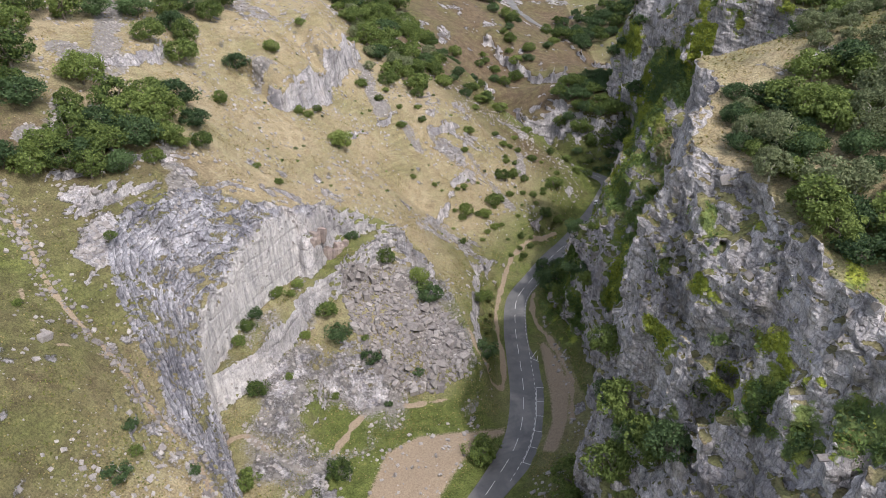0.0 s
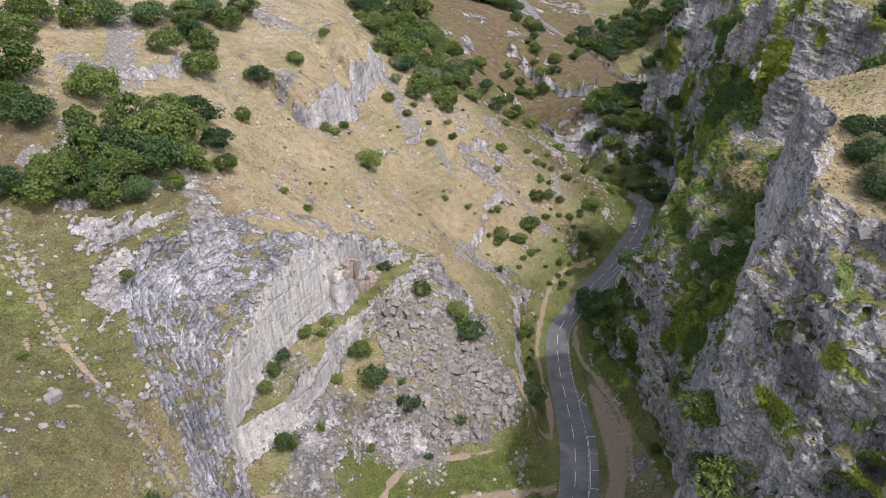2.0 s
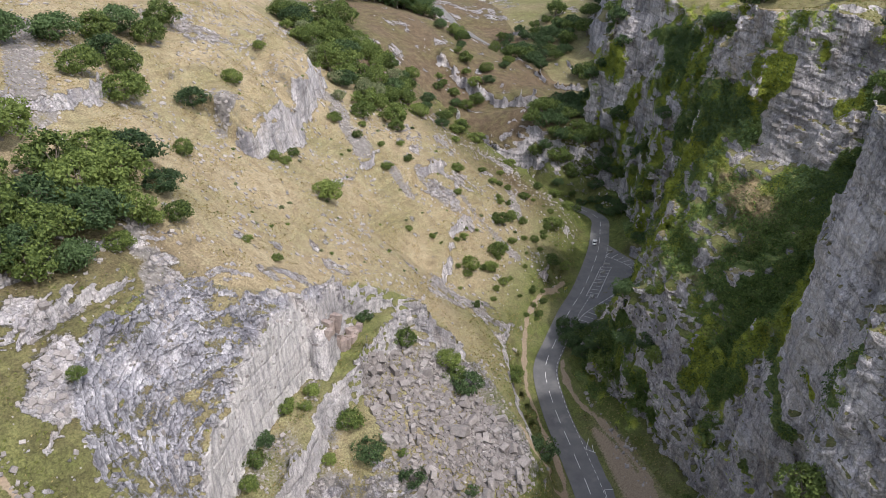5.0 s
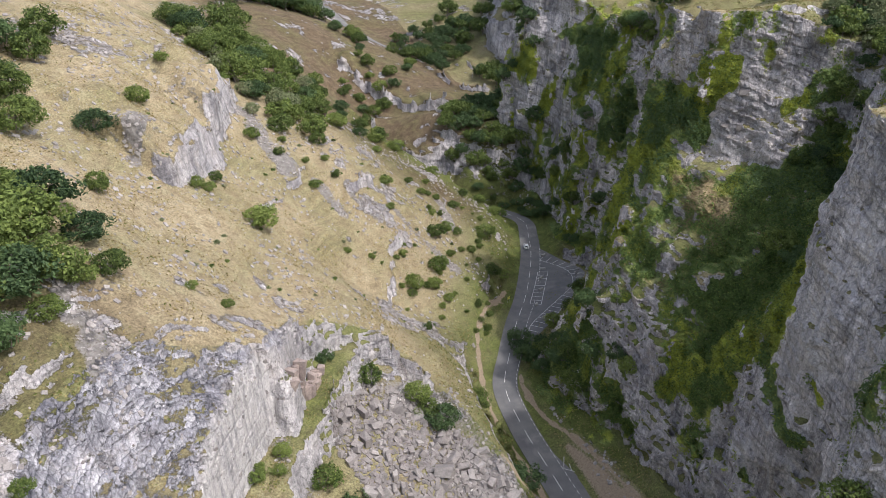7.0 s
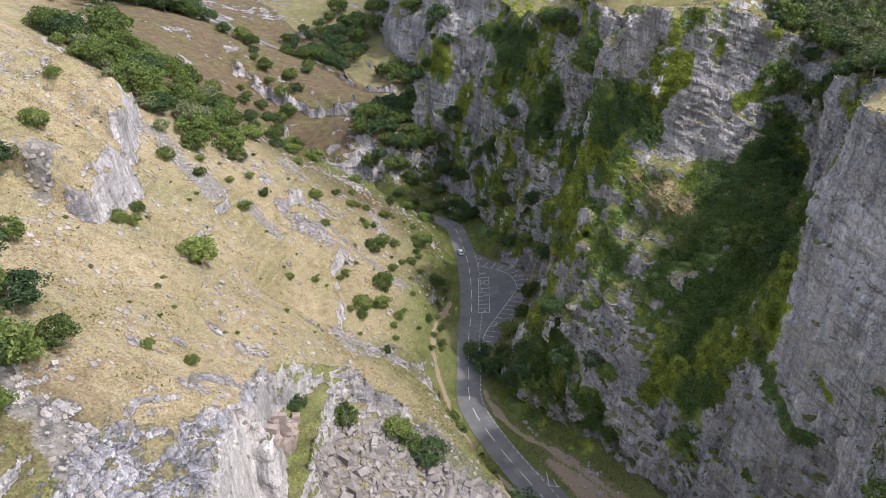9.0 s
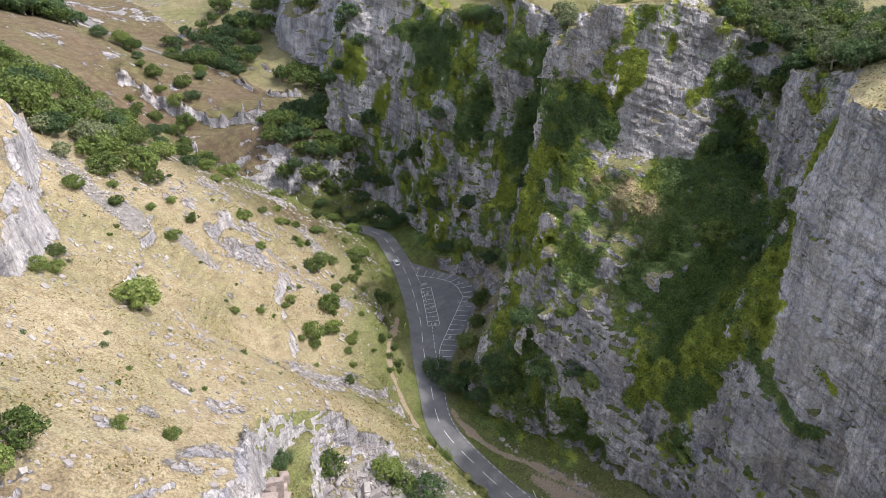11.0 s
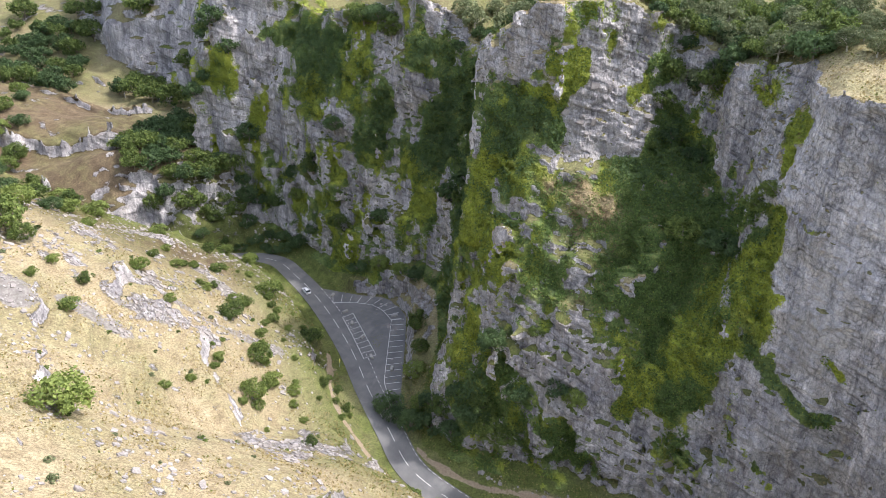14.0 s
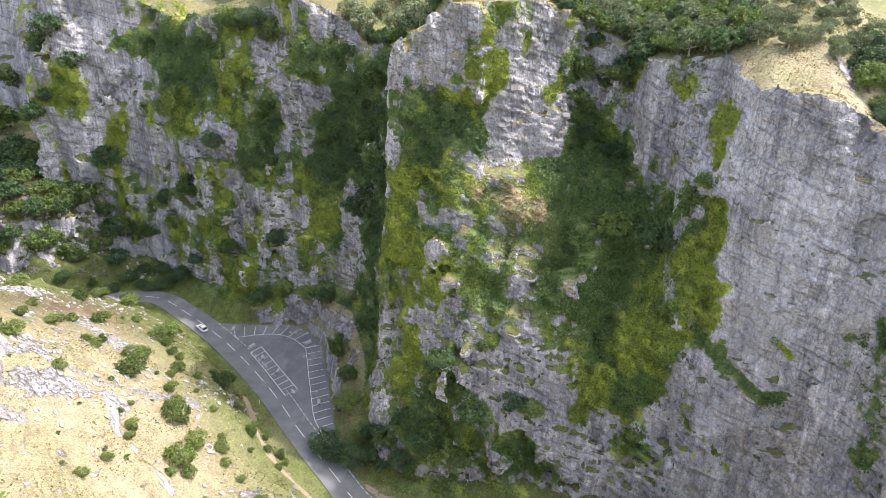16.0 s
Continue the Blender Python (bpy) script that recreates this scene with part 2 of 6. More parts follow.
    col = mix(n, l, mossy, col, mix(n, l, 0.8, moss, ramp(n, l, tuft, [(0.33, (0.3, 0.3, 0.3)), (0.62, (1.3, 1.3, 1.3))]), "MULTIPLY"))
    l.new(col, b.inputs["Base Color"])
    b.inputs["Roughness"].default_value = 0.92
    b.inputs["Specular IOR Level"].default_value = 0.2
    h = mix(n, l, rocky, calc(n, l, "MULTIPLY", tuft, 0.45), rock_h)
    relief(n, l, b, h, 0.8, 0.55)
    return m


def plain(name, color, rough=0.8, spread=0.25, scale=3.0, bump=0.1, metal=0.0):
    """A plain surface with uneven tone and a fine grain."""
    m, n, l, b = material(name)
    f = grain(n, l, scale, 7, 0.65)
    lo, hi = tuple(c * (1 - spread) for c in color), tuple(min(1, c * (1 + spread)) for c in color)
    l.new(ramp(n, l, f, [(0.3, lo), (0.7, hi)]), b.inputs["Base Color"])
    b.inputs["Roughness"].default_value, b.inputs["Metallic"].default_value = rough, metal
    if bump:
        relief(n, l, b, f, 0.5, bump)
    return m


def leaf_material(name, dark, light):
    m, n, l, b = material(name)
    info = n.new("ShaderNodeObjectInfo")
    isle = n.new("ShaderNodeNewGeometry").outputs["Random Per Island"]
    v = calc(n, l, "ADD", calc(n, l, "MULTIPLY", info.outputs["Random"], 0.45), calc(n, l, "MULTIPLY", isle, 0.6))
    col = ramp(n, l, v, [(0.1, dark), (0.9, light)])
    l.new(col, b.inputs["Base Color"])
    b.inputs["Roughness"].default_value = 0.65
    b.inputs["Specular IOR Level"].default_value = 0.25
    t = n.new("ShaderNodeBsdfTranslucent")
    l.new(col, t.inputs[0])
    s = n.new("ShaderNodeMixShader")
    s.inputs[0].default_value = 0.3
    l.new(b.outputs[0], s.inputs[1])
    l.new(t.outputs[0], s.inputs[2])
    l.new(s.outputs[0], n["Material Output"].inputs[0])
    return m


def rock_material(name, light=1.65, warm=0.02, tint=(1.0, 1.0, 1.0)):
    """Broken limestone: clean fracture faces, each block with a tone of its own, a little lichen and dust."""
    m, n, l, b = material(name)
    k = light
    mid, fine = grain(n, l, 0.8, 5, 0.65), grain(n, l, 4.0, 6, 0.7)
    info = n.new("ShaderNodeObjectInfo").outputs["Random"]
    isle = n.new("ShaderNodeNewGeometry").outputs["Random Per Island"]
    c = ramp(n, l, calc(n, l, "MULTIPLY", calc(n, l, "ADD", info, isle), 0.5), [(0.1, (0.155 * k, 0.145 * k, 0.142 * k)), (0.5, ((0.225 + warm) * k, 0.213 * k, 0.21 * k)), (0.9, ((0.31 + warm) * k, 0.297 * k, 0.29 * k))])
    c = mix(n, l, 0.7, c, ramp(n, l, mid, [(0.35, (0.7, 0.7, 0.71)), (0.65, (1.2, 1.19, 1.17))]), "MULTIPLY")
    c = mix(n, l, 0.7, c, ramp(n, l, fine, [(0.34, (0.7, 0.7, 0.7)), (0.6, (1.15, 1.15, 1.15))]), "MULTIPLY")
    c = mix(n, l, 1.0, c, tint, "MULTIPLY")
    l.new(c, b.inputs["Base Color"])
    b.inputs["Roughness"].default_value = 0.9
    b.inputs["Specular IOR Level"].default_value = 0.2
    relief(n, l, b, calc(n, l, "ADD", mid, fine), 0.5, 0.12)
    return m


def asphalt_material(name):
    m, n, l, b = material(name)
    a, c = grain(n, l, 0.22, 5, 0.6), grain(n, l, 9.0, 6, 0.7)
    col = ramp(n, l, a, [(0.3, (0.115, 0.115, 0.121)), (0.7, (0.18, 0.176, 0.176))])
    col = mix(n, l, 0.5, col, ramp(n, l, c, [(0.3, (0.75, 0.75, 0.75)), (0.7, (1.2, 1.2, 1.2))]), "MULTIPLY")
    # pale blotches: worn asphalt, and sunlit stretches of road put into the colour
    worn = ramp(n, l, grain(n, l, 0.07, 4, 0.7, distortion=0.5), [(0.52, (1, 1, 1)), (0.62, (1.45, 1.42, 1.36))])
    col = mix(n, l, 0.9, col, worn, "MULTIPLY")
    l.new(col, b.inputs["Base Color"])
    b.inputs["Roughness"].default_value = 0.85
    relief(n, l, b, c, 0.4, 0.02)
    return m


MAT_GROUND = ground_material("limestone_grass_and_earth")
MAT_ASPHALT = asphalt_material("worn_asphalt")
MAT_PAINT = plain("road_paint", (0.72, 0.72, 0.70), 0.7, 0.12, 4.0, 0)
MAT_ROCK = rock_material("broken_limestone", 1.3, 0.0, (1.0, 0.965, 0.95))
MAT_LEAF = leaf_material("broad_leaves", (0.035, 0.066, 0.020), (0.215, 0.275, 0.075))
MAT_LEAF_DARK = leaf_material("dark_leaves", (0.028, 0.056, 0.026), (0.125, 0.19, 0.075))
MAT_LEAF_LIGHT = leaf_material("light_leaves", (0.15, 0.19, 0.035), (0.37, 0.41, 0.09))
MAT_CREEPER = leaf_material("creeper_leaves", (0.055, 0.098, 0.028), (0.20, 0.285, 0.078))
MAT_LEAF_BUSH = leaf_material("fresh_bush_leaves", (0.06, 0.10, 0.026), (0.26, 0.32, 0.09))
MAT_LEAF_GREY = leaf_material("grey_green_leaves", (0.10, 0.125, 0.06), (0.25, 0.28, 0.15))
MAT_BARK = plain("bark", (0.20, 0.17, 0.14), 0.9, 0.35, 6.0, 0.05)
MAT_BARK_PALE = plain("pale_bark", (0.42, 0.39, 0.34), 0.9, 0.3, 6.0, 0.05)

# ---- the shape of the gorge ----
SEED = np.random.default_rng(7)
LATTICE = SEED.random(4096).astype(np.float32) * 2 - 1
SHUFFLE = SEED.permutation(4096).astype(np.int64)


def lattice(i, j, k):
    return SHUFFLE[(SHUFFLE[(SHUFFLE[i & 4095] + j) & 4095] + k) & 4095]


def soft_noise(x, y, z, seed=0):
    """Value noise in -1..1 on a unit lattice."""
    x, y, z = np.broadcast_arrays(x, y, z)
    i, j, k = (np.floor(a).astype(np.int64) for a in (x, y, z))
    u, v, w = (a - np.floor(a) for a in (x, y, z))
    u, v, w = (a * a * (3 - 2 * a) for a in (u, v, w))
    i = i + seed * 57
    total = 0
    for di in (0, 1):
        for dj in (0, 1):
            for dk in (0, 1):
                weight = (u if di else 1 - u) * (v if dj else 1 - v) * (w if dk else 1 - w)
                total = total + weight * LATTICE[lattice(i + di, j + dj, k + dk)]
    return total


def layered(x, y, z, octaves=3, seed=0):
    total, size = 0, 1.0
    for n in range(octaves):
        total = total + soft_noise(x / size, y / size, z / size, seed + n * 11) * size
        size *= 0.5
    return total


def blocks(x, y, z, seed=0):
    """A random level for each cell of a jittered cell pattern: joints of blocky rock."""
    i, j, k = (np.floor(a).astype(np.int64) for a in (x, y, z))
    near = np.full(x.shape, 9.0, np.float32)
    level = np.zeros(x.shape, np.float32)
    for di in (-1, 0, 1):
        for dj in (-1, 0, 1):
            for dk in (-1, 0, 1):
                h = lattice(i + di + seed * 91, j + dj, k + dk)
                px = i + di + 0.5 + 0.45 * LATTICE[h]
                py = j + dj + 0.5 + 0.45 * LATTICE[(h + 1) & 4095]
                pz = k + dk + 0.5 + 0.45 * LATTICE[(h + 2) & 4095]
                d = (px - x) ** 2 + (py - y) ** 2 + (pz - z) ** 2
                closer = d < near
                near = np.where(closer, d, near)
                level = np.where(closer, LATTICE[(h + 3) & 4095], level)
    return level


def step(a, lo, hi):
    a = np.clip((a - lo) / (hi - lo), 0, 1)
    return a * a * (3 - 2 * a)


def polyline(px, py, pts):
    """Distance to a polyline, the place along it (0..n-1) and the side (+ on its left)."""
    best = np.full(np.shape(px), 1e9)
    along = np.zeros(np.shape(px))
    side = np.ones(np.shape(px))
    for n in range(len(pts) - 1):
        (ax, ay), (bx, by) = pts[n][:2], pts[n + 1][:2]
        dx, dy = bx - ax, by - ay
        u = np.clip(((px - ax) * dx + (py - ay) * dy) / (dx * dx + dy * dy), 0, 1)
        d = np.hypot(px - ax - u * dx, py - ay - u * dy)
        closer = d < best
        best = np.where(closer, d, best)
        along = np.where(closer, n + u, along)
        side = np.where(closer, np.where(dx * (py - ay) - dy * (px - ax) >= 0, 1.0, -1.0), side)
    return best, along, side


def spline(pts, steps=8):
    """A smooth line through the points."""
    p = [np.array(q, float) for q in pts]
    p = [2 * p[0] - p[1]] + p + [2 * p[-1] - p[-2]]
    out = []
    for n in range(1, len(p) - 2):
        for s in range(steps):
            u = s / steps
            out.append(0.5 * (2 * p[n] + (p[n + 1] - p[n - 1]) * u + (2 * p[n - 1] - 5 * p[n] + 4 * p[n + 1] - p[n + 2]) * u * u
                              + (3 * p[n] - p[n - 1] - 3 * p[n + 1] + p[n + 2]) * u ** 3))
    out.append(p[-2])
    return np.array(out)


# The road's centre line, climbing away up the gorge.
ROAD = spline([(-32, 55, -17), (-16, 90, -14.5), (0, 114, -12), (11.5, 131.5, -9.8), (18.7, 146, -8.4), (21.8, 162, -6.7), (22.3, 178, -4.9), (22.5, 195, -3),
               (24.6, 211, -1), (31.2, 222.5, 1.2), (39.6, 235.4, 3.6), (49, 248, 5.3), (57.5, 261.5, 7.1), (65.4, 276, 8.4), (71.8, 291, 9.6), (76, 304, 10.3),
               (71, 315, 11.2), (58, 323, 12.5), (43, 333, 14.5), (27, 350, 17), (13, 378, 21), (4, 415, 26), (0, 460, 33), (10, 520, 42)], 6)
LOT = [(70, 277.5), (73.5, 265), (75.8, 258), (74.5, 250.5), (70, 244.5), (52.5, 233.5), (43.5, 228), (35, 221.5), (31, 222), (49, 248), (65, 276)]


def inside(px, py, ring):
    hit = np.zeros(np.shape(px), bool)
    for n in range(len(ring)):
        (ax, ay), (bx, by) = ring[n][:2], ring[(n + 1) % len(ring)][:2]
        if ay == by:
            continue
        hit ^= ((ay > py) != (by > py)) & (px < (bx - ax) * (py - ay) / (by - ay) + ax)
    return hit


def ring_distance(px, py, ring):
    d = polyline(px, py, list(ring) + [ring[0]])[0]
    return np.where(inside(px, py, ring), -d, d)


# Left-hand hillside: at each y, heights where the slope crosses certain x.
SLOPE_X = (-320, -140, -100, -76, -58, -40, -20, 0, 20, 45, 70)
SLOPE = {
    40: (110, 78, 50, 34, 16, 6, -6, -10, -14, -14, -14),
    100: (116, 80, 54, 41, 22, 8, 2, -6, -11, -11, -11),
    125: (122, 84, 57, 39, 25, 12, 6, -2, -8, -9, -9),
    150: (128, 89, 67, 57, 45, 30, 15, 3, -4, -6, -6),
    177: (130, 93, 75, 67, 56, 43, 26, 13, -1, -3, -3),
    205: (132, 100, 85, 72, 58, 45, 33, 18, 4, 1, 1),
    235: (132, 103, 89, 75.5, 63.5, 50, 33, 18, 9, 5, 4),
    272: (132, 108, 97, 88, 76, 62, 51, 41, 31, 18, 8),
    300: (134, 112, 102, 95, 84, 74, 63, 52, 41, 28, 12),
    340: (136, 116, 106, 99, 90, 81, 72, 60, 48, 36, 28),
    400: (138, 116, 106, 100, 92, 84, 76, 68, 60, 50, 42),
    440: (138, 116, 108, 102, 96, 91, 86, 80, 74, 68, 60),
    520: (140, 120, 112, 108, 104, 100, 97, 93, 88, 82, 72),
}


def table(keys, rows, a, b, cols):
    """Smooth look-up: a picks among the rows, b among the columns."""
    keys = np.array(keys, float)
    rows = np.array(rows, float)
    n = np.clip(np.searchsorted(keys, a) - 1, 0, len(keys) - 2)
    u = np.clip((a - keys[n]) / (keys[n + 1] - keys[n]), 0, 1)
    m = np.clip(np.searchsorted(np.array(cols, float), b) - 1, 0, len(cols) - 2)
    c = np.array(cols, float)
    v = np.clip((b - c[m]) / (c[m + 1] - c[m]), 0, 1)
    return (rows[n, m] * (1 - v) + rows[n, m + 1] * v) * (1 - u) + (rows[n + 1, m] * (1 - v) + rows[n + 1, m + 1] * v) * u


# The old quarry's rim, from its foot up round the bowl and down again beside the road slope.
RIM = spline([(-45, 104), (-53, 112), (-61, 121), (-69, 129), (-76, 141), (-74, 154), (-64, 167), (-52, 174), (-44, 178), (-40, 186), (-34, 195), (-26, 199),
              (-14, 200), (-3, 194), (3, 184), (7, 172), (10, 160)], 5)
# The lip of the quarry's inclined slab face, above the upright white wall.
EDGE = spline([(-55, 134), (-58, 140), (-58.5, 147), (-56, 155), (-52, 163), (-47, 171), (-42.5, 178.5)], 4)
BENCH = spline([(-62, 136), (-56, 142), (-50, 147), (-45.5, 154), (-41, 162), (-38, 171), (-31, 180), (-24, 191), (-19, 199)], 4)


# Small cliffs across the hillside: line (uphill on the left of its direction), height, how far the step fades uphill.
SCARPS = [
    ([(-58, 231), (-55, 236), (-51, 242.5), (-46.5, 252), (-43.5, 265), (-40, 278), (-37, 289), (-34, 297)], 10.5, 44),
    ([(-88, 141), (-80, 152), (-71, 161), (-60, 171), (-50, 178)], 1.8, 9),
    ([(-84, 137), (-78, 149), (-68, 164), (-58, 175)], -1.6, 7),
    ([(-95, 149), (-86, 158), (-75, 167), (-62, 180)], 1.8, 10),
    ([(-104, 186), (-98, 200), (-90, 214), (-84, 232)], 3.5, 14),
    ([(-4, 226), (0, 240), (4, 252), (10, 262)], 2.2, 10),
    ([(-38, 238), (-30, 252), (-22, 262), (-16, 274)], 2.0, 10),
    ([(-8, 262), (2, 274), (8, 284)], 2.5, 12),
    ([(-48, 205), (-36, 212), (-28, 222)], 1.2, 8),
    ([(-90, 100), (-80, 118), (-76, 128)], 1.4, 8),
]


FAR_SCARPS = [
    ([(20, 416), (27, 410), (34, 404), (44, 393), (52, 382), (60, 371), (70, 364)], 6.0, 30),
    ([(72, 470), (74, 455), (78, 436), (80, 418), (84, 402), (92, 392), (100, 388)], 3.5, 18),
    ([(84, 452), (92, 446), (100, 440), (110, 432)], 5.0, 14),
    ([(54, 353), (60, 347), (66, 341), (80, 331), (90, 318), (94, 312)], 3.5, 10),
]


# The brown spur and the upper gorge behind the bend: at each y, heights at certain x.
FAR_X = (-60, -40, -6, 12, 33, 54, 74, 90, 112, 150)
FAR_LAND = {
    352: (92, 84, 52, 34, 30, 40, 44, 46, 50, 58),
    372: (94, 85, 62, 47, 39, 42, 46, 47, 50, 58),
    392: (96, 86, 70, 57, 45, 45, 48, 48, 49, 60),
    410: (98, 87, 75, 65, 54, 55, 52, 48, 50, 64),
    425: (99, 89, 79, 73, 66, 61, 56, 50, 53, 68),
    445: (100, 91, 85, 80, 73, 65, 57, 53, 60, 72),
    463: (100, 93, 88, 83, 77, 67, 57, 56, 64, 76),
    490: (100, 93, 89, 85, 77, 67, 61.5, 61, 69, 80),
    520: (101, 94, 90, 86, 78, 70, 68, 70, 76, 86),
    560: (102, 97, 94, 91, 87, 81, 77, 77, 83, 92),
}


def scarp(x, y, pts, height, fade):
    d, along, side = polyline(x, y, pts)
    ends = step(along, 0, 0.6) * step(len(pts) - 1 - along, 0, 0.6)
    wobble = 1.5 * soft_noise(x / 4, y / 4, 0.9, 44)
    up = d * side + wobble
    return height * ends * step(up, -0.5, 0.9) * (1 - step(up, 0.9, fade)) * (0.75 + 0.5 * soft_noise(x / 7, y / 7, 0.3, 45))


def hillside(x, y):
    wx = x + 2.5 * soft_noise(x / 23, y / 23, 0.3, 3)
    wy = y + 6 * soft_noise(x / 31, y / 31, 0.7, 4)
    h = table(list(SLOPE), list(SLOPE.values()), wy, wx, SLOPE_X)
    for pts, height, fade in SCARPS:
        h = h + scarp(x, y, pts, height, fade)
    return h + 1.2 * layered(x / 18, y / 18, 0.5, 3, 5)


def quarry_floor(x, y):
    d, along, side = polyline(x, y, BENCH)
    low = np.interp(y, [110, 130, 146, 160, 172, 186, 200], [-9, -4, 3, 9, 14, 18, 24]) + np.clip((-22 - x) / 20, -1.0, 1) * 5
    shelf = np.interp(along, [0, 10, 20, 32], [13, 17, 24, 31]) + 0.12 * d
    above = step(d * side, -1.2, 1.2)
    floor = low * (1 - above) + np.maximum(shelf, low) * above
    return floor + 0.7 * layered(x / 7, y / 7, 0.2, 3, 8)


def ground(x, y):
    h = hillside(x, y)
    inner = inside(x, y, list(map(tuple, RIM[:, :2])) + [(8, 148), (-10, 120), (-30, 100)])
    d, along, side = polyline(x, y, RIM)
    drop = np.interp(along, [0, 12, 20, 30, 38, 40, 44, 60, 85], [1.5, 1.4, 0.95, 0.8, 0.6, 2.8, 3.0, 2.2, 0.8])
    lap = d + 1.1 * soft_noise(x / 6, y / 6, 0.2, 46) + 0.8 * soft_noise(x / 2.7, y / 2.7, 0.2, 47)
    ledge = (np.floor(lap / 2.5) + step(lap / 2.5 - np.floor(lap / 2.5), 0.55, 0.95)) * 2.5
    d_edge, a_edge, s_edge = polyline(x, y, EDGE)
    keep = np.where((a_edge < len(EDGE) - 1.01) & (x > -63), step(d_edge * s_edge, -0.7, 0.7), 1.0)
    floor = quarry_floor(x, y)
    cut = np.maximum(floor, keep * (h - drop * np.maximum(0.25 * d + 0.75 * ledge, 0)) + (1 - keep) * floor)
    h = np.where(inner, np.minimum(h, cut), h)
    # meadow by the road below the quarry
    meadow = np.interp(y, [90, 120, 150, 165], [-13, -10, -5.5, 0]) + np.clip((-8 - x) / 20, 0, 1) * 4
    m = step(-x, -22, -4) * step(x, -40, -24) * step(170 - y, 0, 16)
    h = h * (1 - m) + np.minimum(h, meadow) * m
    # road bed, verges and the parking bay
    d, along, side = polyline(x, y, ROAD)
    z = np.interp(along, np.arange(len(ROAD)), ROAD[:, 2])
    bank = z + 0.5 + np.clip(d - 6, 0, 60) * 0.55
    terrace = z + np.interp(d, [5, 10, 20, 30, 50, 58, 66, 90, 150], [1, 6, 20, 32, 35, 37, 43, 42, 50]) + 3.0 * layered(x / 16, y / 16, 0.6, 3, 14)
    past = step(along, 92, 98)
    right = bank * (1 - past) + terrace * past
    h = np.where(side < 0, right, h)
    blend = step(d, 4.6, 15)
    left_rise = z - 0.1 + np.clip(d - 4.5, 0, 60) * 0.10
    h = np.where(side < 0, h * step(d, 4.6, 8) + (z - 0.15) * (1 - step(d, 4.6, 8)), h * blend + left_rise * (1 - blend))
    beyond = table(list(FAR_LAND), list(FAR_LAND.values()), y + 4 * soft_noise(x / 27, y / 27, 0.3, 15), x, FAR_X) + 1.5 * layered(x / 14, y / 14, 0.2, 3, 16)
    blend = step(y, 350, 382) * step(x, -62, -42)
    h = h * (1 - blend) + beyond * blend
    for pts, height, fade in FAR_SCARPS:
        h = h + scarp(x, y, pts, height, fade)
    lot = step(ring_distance(x, y, LOT), 0.6, 4)
    h = h * lot + (z - 0.12 + 0.07 * np.clip(d - 4, 0, 40)) * (1 - lot)
    return h


